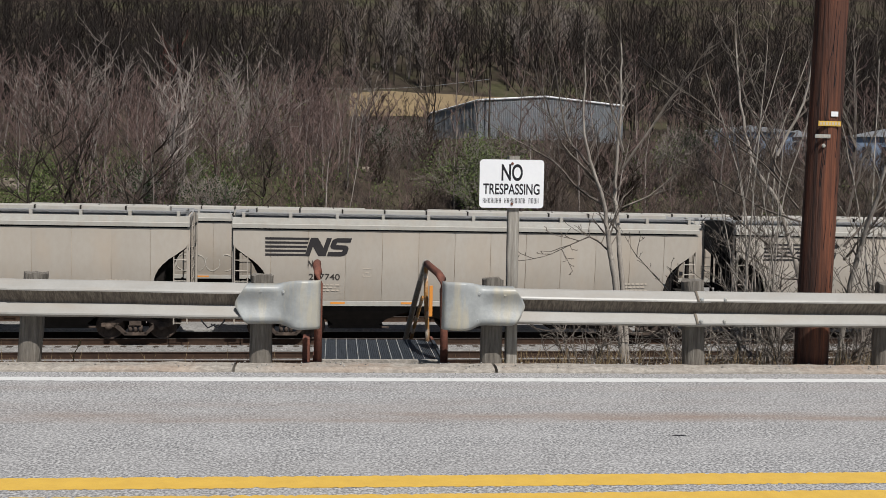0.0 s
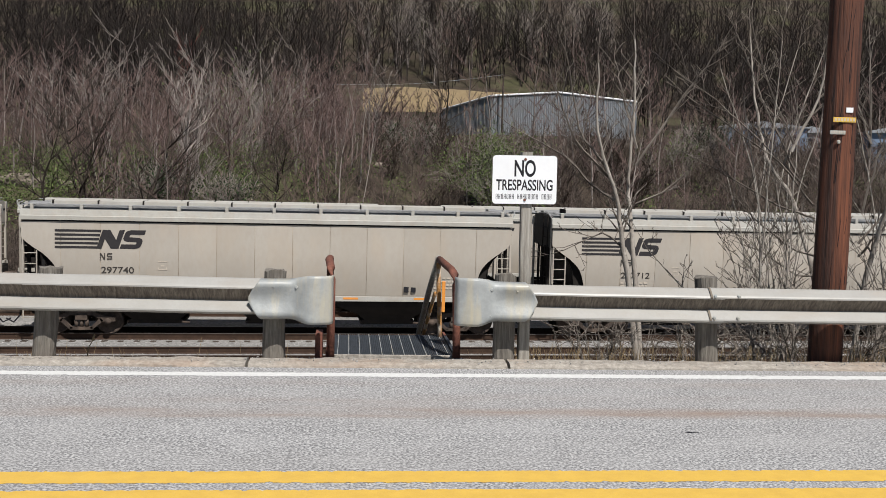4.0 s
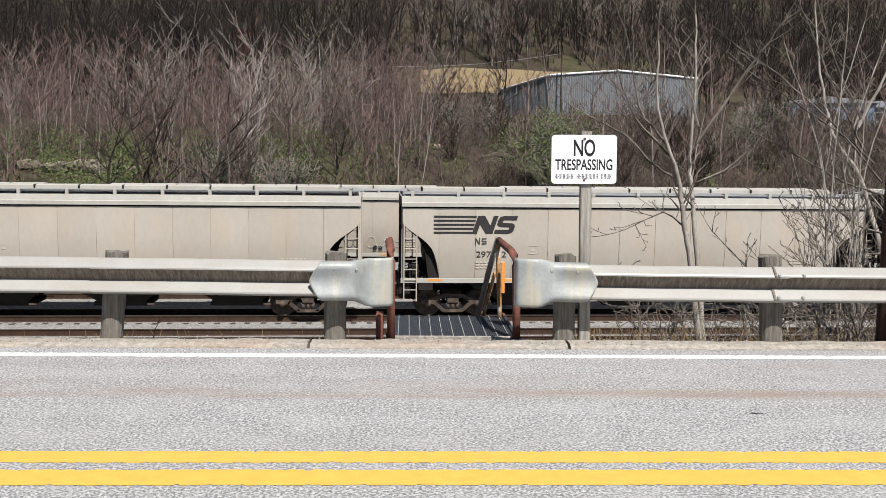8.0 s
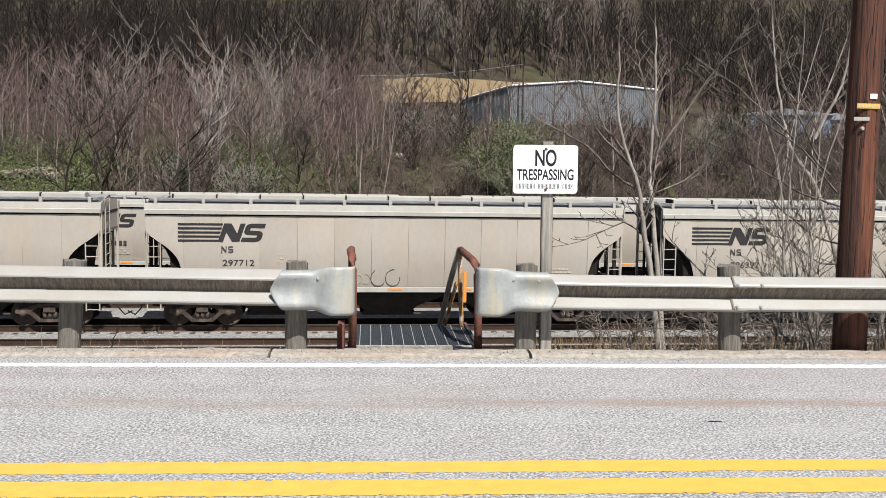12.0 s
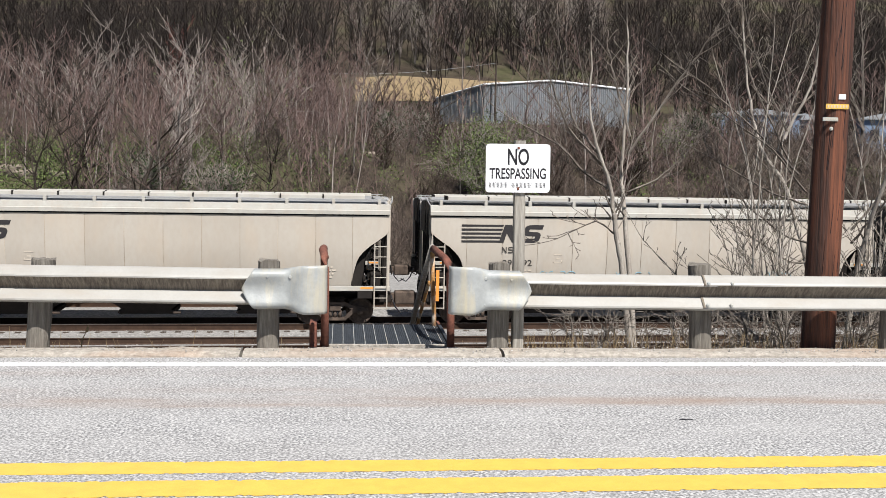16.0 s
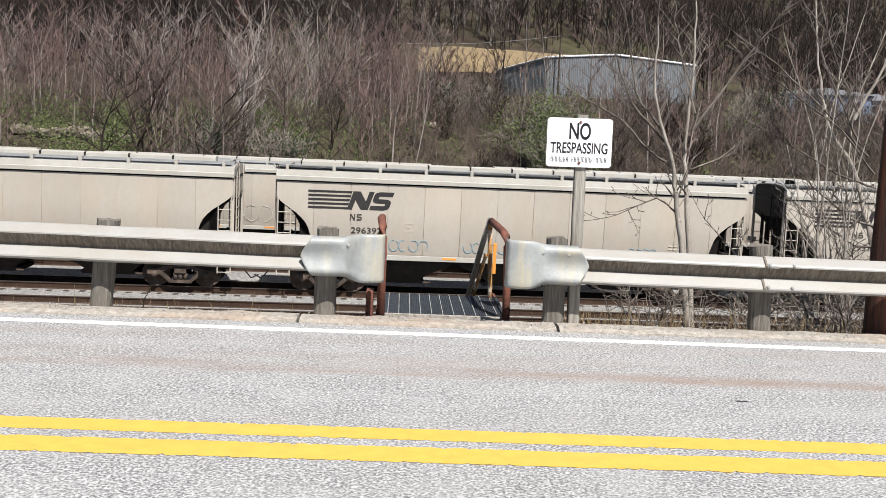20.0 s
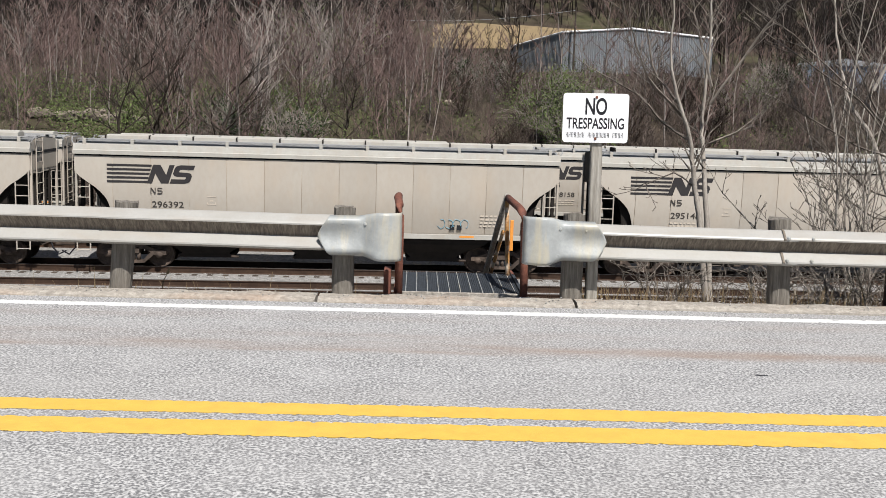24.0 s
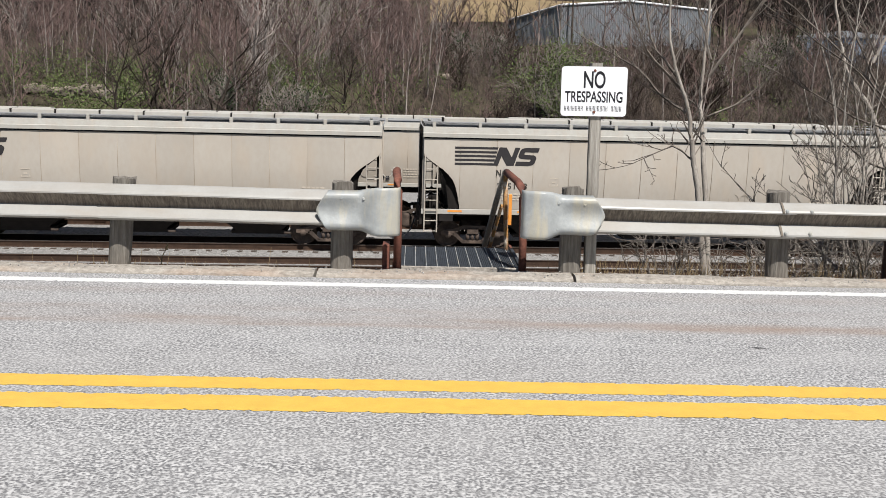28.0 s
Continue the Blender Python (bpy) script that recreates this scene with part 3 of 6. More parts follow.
# ---- steps at the gap in the rail ----
def build_platform():
    s = thing("access_steps", "steel grating landing and rusty pipe rails of steps down the bank", "steps")
    x0, x1, y0, y1, z = -0.125, 0.90, 8.72, 9.84, 0.0
    bm = bmesh.new()
    box(bm, x0 - 0.02, x1 + 0.02, y0 - 0.03, y0, z - 0.12, z + 0.012, 0.004)
    part("front_beam", bm, CURB, s, "dust-caked front edge")
    bm = bmesh.new()
    box(bm, x0 - 0.05, x0 - 0.02, y0 - 0.03, y1, z - 0.14, z + 0.03, 0.004)
    part("stringer", bm, RUST, s)
    bm = bmesh.new()
    box(bm, x1 + 0.02, x1 + 0.05, y0 - 0.03, y1, z - 0.14, z + 0.0, 0.004)
    part("stringer", bm, GRATE, s)
    # grating: bearing bars and cross bars
    bm = bmesh.new()
    for i in range(64):
        x = x0 + (x1 - x0) * i / 63
        box(bm, x - 0.003, x + 0.003, y0, y1, z - 0.02, z)
    part("grating", bm, GRATE, s, "dark steel bar grating")
    bm = bmesh.new()
    box(bm, x0, x1, y0, y1, z - 0.02, z - 0.006)
    part("grating_tray", bm, GRATE, s)
    for i in range(11):
        bm = bmesh.new()
        x = x0 + 0.05 + (x1 - x0 - 0.08) * i / 10
        box(bm, x - 0.003, x + 0.003, y0, y1, z - 0.004, z + 0.003)
        part("cross_bar", bm, GALV_CAP, s)
    for k in range(9):
        bm = bmesh.new()
        zz, yy = z - 0.2 - 0.19 * k, y1 + 0.05 + 0.26 * k
        box(bm, x0, x1, yy, yy + 0.26, zz - 0.03, zz, 0.003)
        part("tread", bm, GRATE, s)
    for x in (x0 - 0.035, x1 + 0.035):
        bm = bmesh.new()
        prism(bm, [(y1 - 0.05, z), (y1 + 0.2, z), (y1 + 2.6, z - 1.95), (y1 + 2.35, z - 2.05), (y1 - 0.05, z - 0.2)], x - 0.012, x + 0.012, "x")
        part("stringer", bm, RUST, s)
    # pipe rails
    bm = bmesh.new()
    tube(bm, [(-0.132, 8.60, -0.15), (-0.133, 8.60, 0.66), (-0.138, 8.63, 0.745), (-0.15, 8.72, 0.785), (-0.16, 8.9, 0.79), (-0.165, 9.75, 0.73), (-0.18, 11.6, -0.6)], 0.034, 10)
    part("handrail", bm, RUST, s, "rusty red pipe handrail", True)
    bm = bmesh.new()
    tube(bm, [(0.925, 8.66, -0.1), (0.918, 8.66, 0.30), (0.908, 8.67, 0.62), (0.90, 8.72, 0.695), (0.885, 8.86, 0.725), (0.865, 9.3, 0.735), (0.85, 9.68, 0.74)], 0.034, 10)
    part("handrail", bm, RUST, s, "rusty red pipe handrail", True)
    bm = bmesh.new()
    tube(bm, [(0.845, 9.70, 0.75), (0.855, 9.72, 0.45), (0.875, 9.74, 0.1), (0.88, 9.75, -0.1)], 0.022, 9)
    part("handrail_post", bm, OLD_YELLOW, s, "peeling yellow and rust pipe post", True)
    bm = bmesh.new()
    tube(bm, [(0.84, 9.66, 0.76), (0.80, 10.2, 0.38), (0.76, 10.9, -0.12), (0.72, 11.7, -0.7)], 0.028, 9)
    part("handrail", bm, PALE_WOOD, s, "grey weathered sloping rail", True)
    bm = bmesh.new()
    tube(bm, [(0.82, 9.72, 0.42), (0.78, 10.3, 0.0), (0.74, 11.0, -0.5)], 0.017, 8)
    part("handrail", bm, OLD_YELLOW, s, "peeling yellow sloping pipe", True)
    bm = bmesh.new()
    box(bm, 0.876, 0.908, 9.62, 9.632, 0.25, 0.54, 0.004)
    part("tag", bm, ORANGE, s, "orange plate on the handrail")
    bm = bmesh.new()
    box(bm, -0.26, -0.20, 8.62, 8.85, -0.2, 0.20, 0.006)
    part("bracket", bm, RUST, s)


build_platform()


# ---- utility pole ----
def build_pole():
    p = thing("utility_pole", "reddish-brown creosoted wooden utility pole with number tags", "utility pole")
    bm = bmesh.new()
    rng = random.Random(5)
    rows = []
    for i in range(40):
        z = -0.6 + 9.6 * i / 39
        r = 0.144 - 0.0018 * z
        cx, cy = 4.17 + 0.010 * z, 8.70
        ring = [(cx + (r + rng.uniform(-0.003, 0.003)) * math.cos(k * math.tau / 20), cy + r * math.sin(k * math.tau / 20), z) for k in range(20)]
        rows.append(ring + [ring[0]])
    sheet(bm, rows)
    bmesh.ops.remove_doubles(bm, verts=bm.verts[:], dist=0.0005)
    bmesh.ops.contextual_create(bm, geom=[v for v in bm.verts if v.co.z > 8.99])
    bmesh.ops.recalc_face_normals(bm, faces=bm.faces[:])
    part("shaft", bm, POLE_WOOD, p, "", True)

    for k in range(30):
        z, a = rng.uniform(0.2, 3.4), rng.uniform(-2.6, -0.6)
        h = rng.uniform(0.1, 0.5)
        r = 0.144 - 0.0018 * z
        bm = bmesh.new()
        cx = 4.17 + 0.010 * z
        tube(bm, [(cx + r * math.cos(a + 0.03 * j), 8.70 + r * math.sin(a + 0.03 * j), z + h * j / 4) for j in range(5)], 0.0028, 4, 0.001)
        part("drying_crack", bm, BLACK, p)

    def tag(x, z, w, h, mat, label, bars=0):
        bm = bmesh.new()
        box(bm, x - w / 2, x + w / 2, 8.552, 8.558, z - h / 2, z + h / 2, 0.001)
        t = part("tag", bm, mat, p, label)
        if bars:
            bm = bmesh.new()
            for k in range(bars):
                bx = x - w * 0.4 + w * 0.8 * k / (bars - 1)
                box(bm, bx - w * 0.035, bx + w * 0.035, 8.5495, 8.5515, z - h * 0.28, z + h * 0.28)
            part("lettering", bm, FAINT, t)

    tag(4.205, 2.165, 0.062, 0.042, SIGN_WHITE, "small white metal tag")
    tag(4.165, 2.083, 0.20, 0.042, YELLOW_PAINT, "yellow number strip", 7)
    tag(4.11, 1.975, 0.135, 0.032, GALV_CAP, "embossed grey metal strip", 6)
    bm = bmesh.new()
    bmesh.ops.create_cone(bm, cap_ends=True, segments=12, radius1=0.018, radius2=0.012, depth=0.012, matrix=Matrix.Translation((4.125, 8.556, 1.895)) @ Matrix.Rotation(radians(90), 4, "X"))
    part("nail", bm, GALV_CAP, p, "round metal nail tag")


build_pole()


# ---- railway tracks ----
TRACKS = (33.40, 37.60, 43.95)   # centre lines, from the road side


def build_tracks():
    tie_bm = bmesh.new()
    box(tie_bm, -0.115, 0.115, -1.3, 1.3, -0.16, 0.0, 0.012)
    box(tie_bm, -0.10, 0.09, 0.12, 0.42, -0.02, 0.022, 0.008)
    box(tie_bm, -0.10, 0.10, -1.28, -1.0, -0.02, 0.018, 0.008)
    tie_me = bpy.data.meshes.new("tie")
    tie_bm.to_mesh(tie_me)
    tie_me.materials.append(TIE)
    rng = random.Random(11)
    for i, v in enumerate(TRACKS):
        t = thing("railway_track", "rusty steel rails on old timber ties in pale ballast", "railway track", RAIL @ Matrix.Translation((0, v, RAIL_TOP - (0.11 if i == 2 else 0.0))), "yard tracks", "structure")
        for side in (-0.755, 0.755):
            bm = bmesh.new()
            prism(bm, [(side - 0.07, -0.235), (side + 0.07, -0.235), (side + 0.065, -0.21), (side + 0.012, -0.185), (side + 0.01, -0.045), (side + 0.035, -0.035),
                       (side + 0.034, -0.008), (side - 0.034, -0.008), (side - 0.035, -0.035), (side - 0.01, -0.045), (side - 0.012, -0.185), (side - 0.065, -0.21)], -80, 110, "x")
            r = part("rail", bm, STEEL_RAIL, t)
            bm = bmesh.new()
            box(bm, -80, 110, side - 0.03, side + 0.03, -0.008, 0.0)
            part("railhead", bm, RAIL_HEAD, r, "worn bright rail head")
        if i < 2:
            x = -22.0
            while x < 34:
                shared("tie", tie_me, t, pose(x, rng.uniform(-0.05, 0.05), -0.17 - (0.06 if i else 0.065), 0, 0, rng.uniform(-1.5, 1.5)))
                x += 0.53


def build_ballast_stones():
    rng = np.random.default_rng(6)
    n = 26000
    u, v = rng.uniform(-22, 32, n), rng.uniform(30.4, 40.6, n)
    base = np.array([(x, y, z) for x in (-1, 1) for y in (-1, 1) for z in (-1, 1)], float)
    quads = np.array([(0, 1, 3, 2), (4, 6, 7, 5), (0, 4, 5, 1), (2, 3, 7, 6), (0, 2, 6, 4), (1, 5, 7, 3)])
    s = rng.uniform(0.014, 0.032, (n, 1, 1))
    jit = base[None] * s * rng.uniform(0.55, 1.0, (n, 8, 3))
    a = rng.uniform(0, 6.28, n)
    ca, sa = np.cos(a), np.sin(a)
    rot = np.zeros((n, 3, 3))
    rot[:, 0, 0], rot[:, 0, 1], rot[:, 1, 0], rot[:, 1, 1], rot[:, 2, 2] = ca, -sa, sa, ca, 1
    rot[:, 2, 0] = rng.uniform(-0.6, 0.6, n)
    z = np.full(n, RAIL_TOP - 0.268)
    z[(v < 31.3) | (v > 40.2)] -= 0.1
    keep = np.ones(n, bool)
    for c in TRACKS[:2]:
        keep &= np.abs(np.abs(v - c) - 0.755) > 0.1
    pts = (np.einsum("nij,nkj->nki", rot, jit) + np.stack([u, v, z + 0.03], 1)[:, None])[keep].reshape(-1, 3)
    faces = (quads[None] + 8 * np.arange(keep.sum())[:, None, None]).reshape(-1, 4)
    me = bpy.data.meshes.new("ballast_stones")
    me.from_pydata(pts.tolist(), [], faces.tolist())
    me.materials.append(STONE)
    ob = new("ballast_stones", me)
    ob.matrix_basis = RAIL
    tagged(ob, "pale grey crushed ballast stones between the tracks", "gravel", kind="stuff")


build_tracks()
build_ballast_stones()


# ---- covered hopper cars ----
HALF = 8.275      # half the length of the body side
EAVE = 3.93       # heights over the rail
SILL = 1.42


def side_y(z):
    """The bulge of the car's side: vertical high up, drawing in towards the sill."""
    t = max(0.0, (3.0 - z) / 1.6)
    return 1.6 - 0.20 * t * t


def end_cut(z):
    """How far the body side draws in from its end at height z, above the slope sheet."""
    pts = [(1.42, 1.30), (1.9, 1.22), (2.4, 1.08), (2.75, 0.78), (3.02, 0.38), (3.3, 0.0), (4.2, 0.0)]
    for (z0, c0), (z1, c1) in zip(pts, pts[1:]):
        if z <= z1:
            return c0 + (c1 - c0) * (z - z0) / (z1 - z0)
    return 0.0


N_FIG = [(0, 0), (0.24, 0), (0.24, 0.52), (0.66, 0), (1.0, 0), (1.0, 1), (0.76, 1), (0.76, 0.46), (0.34, 1), (0, 1)]
N_THIN = [(0, 0), (0.17, 0), (0.17, 0.72), (0.8, 0), (1, 0), (1, 1), (0.83, 1), (0.83, 0.28), (0.2, 1), (0, 1)]
S_THIN = [(0, 0), (0.8, 0), (1, 0.12), (1, 0.45), (0.85, 0.58), (0.2, 0.6), (0.18, 0.83), (0.98, 0.83), (0.98, 1), (0.15, 1), (0, 0.9), (0, 0.52), (0.15, 0.42), (0.8, 0.4), (0.82, 0.17), (0, 0.17)]
S_FIG = [(0.0, 0.0), (0.72, 0.0), (0.9, 0.05), (1.0, 0.16), (1.0, 0.42), (0.92, 0.54), (0.78, 0.6), (0.3, 0.62), (0.27, 0.68), (0.3, 0.76), (0.98, 0.76), (0.98, 1.0), (0.24, 1.0),
         (0.06, 0.94), (0.0, 0.84), (0.0, 0.54), (0.08, 0.43), (0.22, 0.38), (0.7, 0.37), (0.74, 0.31), (0.7, 0.24), (0.0, 0.24)]


def logo_shapes(parent):
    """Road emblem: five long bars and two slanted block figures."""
    y, lean = -1.612, 0.24
    z0, z1, x0 = 2.99, 3.62, -7.19
    pitch = (z1 - z0 - 0.075) / 4
    for k in range(5):
        z = z1 - 0.075 - k * pitch
        xe = -5.62 - 0.045 - (z1 - z) * lean * 1.1
        bm = bmesh.new()
        prism(bm, [(x0, z), (xe - 0.02, z), (xe, z + 0.075), (x0, z + 0.075)], y, y + 0.006)
        part("emblem_bar", bm, LOGO, parent, "charcoal emblem stripe")

    def fig(pts, ox, sx):
        bm = bmesh.new()
        h = z1 - z0
        prism(bm, [(ox + p * sx + q * h * 0.34, z0 + q * h) for p, q in pts], y, y + 0.006)
        bmesh.ops.triangulate(bm, faces=bm.faces[:])
        part("emblem_figure", bm, LOGO, parent, "slanted charcoal block figure")

    fig(N_FIG, -5.86, 0.72)
    fig(S_FIG, -5.1, 0.66)


def hopper_car(mat=CREAM):
    c = thing("covered_hopper_car", "dusty cream four-axle covered hopper car rolling past with charcoal stripes", "freight car", group="moving hopper train")
    # body core, set just behind the side sheets
    bm = bmesh.new()
    zs = [SILL, 1.6, 1.9, 2.2, 2.5, 2.75, 3.02, 3.3, 3.6, EAVE - 0.055]
    for sy in (-1, 1):
        sheet(bm, [[(-HALF + end_cut(z) + 0.01, sy * (side_y(z) - 0.015), z), (HALF - end_cut(z) - 0.01, sy * (side_y(z) - 0.015), z)] for z in zs])
    bmesh.ops.recalc_face_normals(bm, faces=bm.faces[:])
    part("body_shell", bm, SEAM, c, "dirty seams between the side sheets")
    # side sheets, thirteen to a side
    n = 13
    step = 2 * HALF / n
    zz = [SILL + (EAVE - 0.055 - SILL) * i / 14 for i in range(15)]
    for sy in (-1, 1):
        for i in range(n):
            a, b = -HALF + step * i + 0.011, -HALF + step * (i + 1) - 0.011
            bm = bmesh.new()
            rows = []
            for z in zz:
                lo, hi = max(a, -HALF + end_cut(z)), min(b, HALF - end_cut(z))
                lo, hi = min(lo, b), max(hi, a)
                if lo >= hi:
                    lo = hi = (b if i < n / 2 else a)
                rows.append([(lo + (hi - lo) * k / 3, sy * (side_y(z) + 0.006 * math.sin(math.pi * k / 3)), z) for k in range(4)])
            sheet(bm, rows)
            bmesh.ops.remove_doubles(bm, verts=bm.verts[:], dist=0.001)
            bmesh.ops.recalc_face_normals(bm, faces=bm.faces[:])
            if sy > 0:
                bmesh.ops.reverse_faces(bm, faces=[f for f in bm.faces if f.normal.y < 0])
            else:
                bmesh.ops.reverse_faces(bm, faces=[f for f in bm.faces if f.normal.y > 0])
            part("side_sheet", bm, mat, c, "", True)
    # black strip painted in as the shadow line under the eave, and the white top chord
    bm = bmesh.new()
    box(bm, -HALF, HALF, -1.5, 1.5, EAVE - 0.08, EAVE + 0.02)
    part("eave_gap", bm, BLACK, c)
    for sy in (-1, 1):
        bm = bmesh.new()
        prism(bm, [(sy * 1.44, EAVE), (sy * 1.67, EAVE), (sy * 1.67, EAVE + 0.13), (sy * 1.635, EAVE + 0.15), (sy * 1.60, EAVE + 0.33), (sy * 1.5, EAVE + 0.35)], -HALF - 0.02, HALF + 0.02, "x")
        part("top_chord", bm, WHITE_CAR, c, "chalky white top chord")
    # roof: curved sheet with end cut
    bm = bmesh.new()
    prof = [(-1.55, 4.25), (-1.35, 4.31), (-1.0, 4.36), (-0.5, 4.39), (0, 4.40), (0.5, 4.39), (1.0, 4.36), (1.35, 4.31), (1.55, 4.25)]
    sheet(bm, [[(x, y, z) for y, z in prof] for x in (-HALF + 0.05, -4, 0, 4, HALF - 0.05)])
    bmesh.ops.solidify(bm, geom=bm.faces[:], thickness=0.03)
    part("roof", bm, ROOF_GREY, c, "grey curved roof sheet")
    # running boards on brackets, both sides
    for sy in (-1, 1):
        bm = bmesh.new()
        box(bm, -HALF + 0.1, HALF - 0.1, min(sy * 1.22, sy * 1.5), max(sy * 1.22, sy * 1.5), 4.43, 4.45)
        part("running_board", bm, ROOF_GREY, c, "grey grating running board")
        for k in range(11):
            xa = -HALF + 0.35 + (2 * HALF - 0.7) * k / 10
            bm = bmesh.new()
            box(bm, xa - 0.055, xa + 0.055, min(sy * 1.52, sy * 1.6), max(sy * 1.52, sy * 1.6), 4.235, 4.45, 0.006)
            box(bm, xa - 0.03, xa + 0.03, min(sy * 1.2, sy * 1.53), max(sy * 1.2, sy * 1.53), 4.39, 4.43)
            part("board_bracket", bm, WHITE_CAR, c)
    # hatch covers along the middle
    for k in range(10):
        xa = -HALF + 0.75 + (2 * HALF - 1.5) * k / 10
        bm = bmesh.new()
        w = (2 * HALF - 1.5) / 10
        prism(bm, [(-0.34, 4.38), (0.34, 4.38), (0.33, 4.52), (0.2, 4.56), (-0.2, 4.56), (-0.33, 4.52)], xa + 0.03, xa + w - 0.03, "x")
        part("hatch_cover", bm, WHITE_CAR, c, "white roof hatch cover")
        bm = bmesh.new()
        box(bm, xa - 0.02, xa + 0.02, -0.4, 0.4, 4.39, 4.55)
        part("hatch_clamp", bm, UNDER, c)
    for sx in (-1, 1):
        X = sx * HALF
        # bulkhead, slope sheet and end frame
        bm = bmesh.new()
        out = [(-1.5, 3.2), (1.5, 3.2), (1.53, 4.2), (1.2, 4.31), (0, 4.38), (-1.2, 4.31), (-1.53, 4.2)]
        prism(bm, out, X - sx * 0.06, X - sx * 0.01, "x")
        # left-facing sheet is coloured dark as in shade, right-facing keeps the body paint
        part("end_bulkhead", bm, END_SHADE if sx < 0 else mat, c, "end sheet coloured dark for its shaded side" if sx < 0 else "dusty end sheet")
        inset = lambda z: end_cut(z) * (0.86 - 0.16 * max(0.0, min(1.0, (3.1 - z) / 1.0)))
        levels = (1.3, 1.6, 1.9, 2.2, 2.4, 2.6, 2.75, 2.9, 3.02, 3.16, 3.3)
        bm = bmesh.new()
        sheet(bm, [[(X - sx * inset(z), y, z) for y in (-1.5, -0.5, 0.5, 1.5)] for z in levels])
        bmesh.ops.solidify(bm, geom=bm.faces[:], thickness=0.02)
        # the underside's shade is put into this sheet's colour
        part("slope_sheet", bm, END_SHADE, c, "slope sheet coloured dark for its shaded underside")
        # black webs added as shade between the slope sheet and the cut edge of each side
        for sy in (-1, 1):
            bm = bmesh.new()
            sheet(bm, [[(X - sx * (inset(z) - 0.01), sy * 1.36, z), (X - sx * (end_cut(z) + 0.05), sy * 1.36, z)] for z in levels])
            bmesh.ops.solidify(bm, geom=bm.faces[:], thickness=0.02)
            part("end_web", bm, UNDER, c, "black web standing for the shade under the slope sheet")
        # brake rigging under the slope sheet
        for k, (dx, z, y0, y1, r) in enumerate(((0.62, 1.72, -0.9, 0.3, 0.09), (0.45, 1.55, -1.2, 0.8, 0.045), (0.7, 1.42, -1.3, 1.2, 0.03), (0.3, 1.85, -0.8, 0.5, 0.06))):
            bm = bmesh.new()
            tube(bm, [(X - sx * dx, y0, z), (X - sx * (dx + 0.12), y1, z + 0.1)], r, 8)
            part("brake_rod", bm, UNDER, c)
        bm = bmesh.new()
        box(bm, min(X - sx * 0.3, X + sx * 0.1), max(X - sx * 0.3, X + sx * 0.1), -1.45, 1.45, 0.86, 1.19, 0.02)
        part("end_sill", bm, UNDER, c)
        bm = bmesh.new()
        tube(bm, [(X + sx * 0.14, -1.35, 0.98), (X + sx * 0.14, -1.0, 0.72), (X + sx * 0.3, -0.2, 0.78)], 0.02, 6)
        part("uncoupling_lever", bm, TRUCK, c)
        bm = bmesh.new()
        box(bm, min(X + sx * 0.35, X + sx * 0.9), max(X + sx * 0.35, X + sx * 0.9), -0.26, 0.2, 0.6, 1.08, 0.06)
        part("coupler_knuckle", bm, TRUCK, c)
        for y in (-1.42, -0.55, 0.55, 1.42):
            bm = bmesh.new()
            box(bm, X - sx * 0.02 - 0.04, X - sx * 0.02 + 0.04, y - 0.045, y + 0.045, SILL - 0.1, 4.22 if abs(y) > 1 else 3.25)
            part("end_post", bm, mat if abs(y) > 1 else UNDER, c)
        # corner ladder with rungs, and grab irons on the side
        for sy in (-1, 1):
            bm = bmesh.new()
            yb = sy * 1.60
            for xl in (X - sx * 0.06, X - sx * 0.50):
                tube(bm, [(xl, yb, 0.62), (xl, yb, 3.3 if xl == X - sx * 0.06 else 2.92)], 0.024, 6)
            for k in range(7):
                z = 0.66 + k * 0.36
                tube(bm, [(X - sx * 0.06, yb, z), (X - sx * 0.50, yb, z)], 0.016, 5)
            part("ladder", bm, mat, c, "dusty side ladder")
        bm = bmesh.new()
        for xl in (0.18, 0.62):
            tube(bm, [(X + sx * 0.05, xl * 1.6 - 1.35, 1.3), (X + sx * 0.05, xl * 1.6 - 1.35, 4.38)], 0.022, 6)
        for k in range(9):
            tube(bm, [(X + sx * 0.05, 0.18 * 1.6 - 1.35, 1.4 + 0.36 * k), (X + sx * 0.05, 0.62 * 1.6 - 1.35, 1.4 + 0.36 * k)], 0.016, 5)
        # left-facing ladder is near black too, as in shade
        part("end_ladder", bm, UNDER if sx < 0 else mat, c)
        # curved grab rail round the roof corner
        bm = bmesh.new()
        tube(bm, [(X - sx * 0.02, -1.55, 4.2), (X + sx * 0.08, -1.5, 4.36), (X + sx * 0.12, -1.3, 4.47), (X + sx * 0.12, -0.9, 4.48)], 0.02, 6)
        part("grab_rail", bm, ROOF_GREY, c)
        # draft gear under the platform, brake beams and air lines over it
        bm = bmesh.new()
        box(bm, min(X - sx * 0.9, X - sx * 0.05), max(X - sx * 0.9, X - sx * 0.05), -0.5, 0.5, 0.62, 1.18, 0.04)
        part("draft_gear", bm, UNDER, c, "black grimy draft gear")
        for y in (-1.05, -0.3, 0.4):
            bm = bmesh.new()
            tube(bm, [(X - sx * 0.12, y, 1.28), (X - sx * 0.1, y, 1.7), (X - sx * 0.35, y + 0.1, 1.78), (X - sx * 0.8, y + 0.12, 1.5)], 0.025, 6)
            part("air_line", bm, TRUCK, c)
        bm = bmesh.new()
        tube(bm, [(X + sx * 0.02, -1.3, 1.55), (X + sx * 0.02, 1.3, 1.55)], 0.03, 6)
        part("end_rail", bm, TRUCK, c)
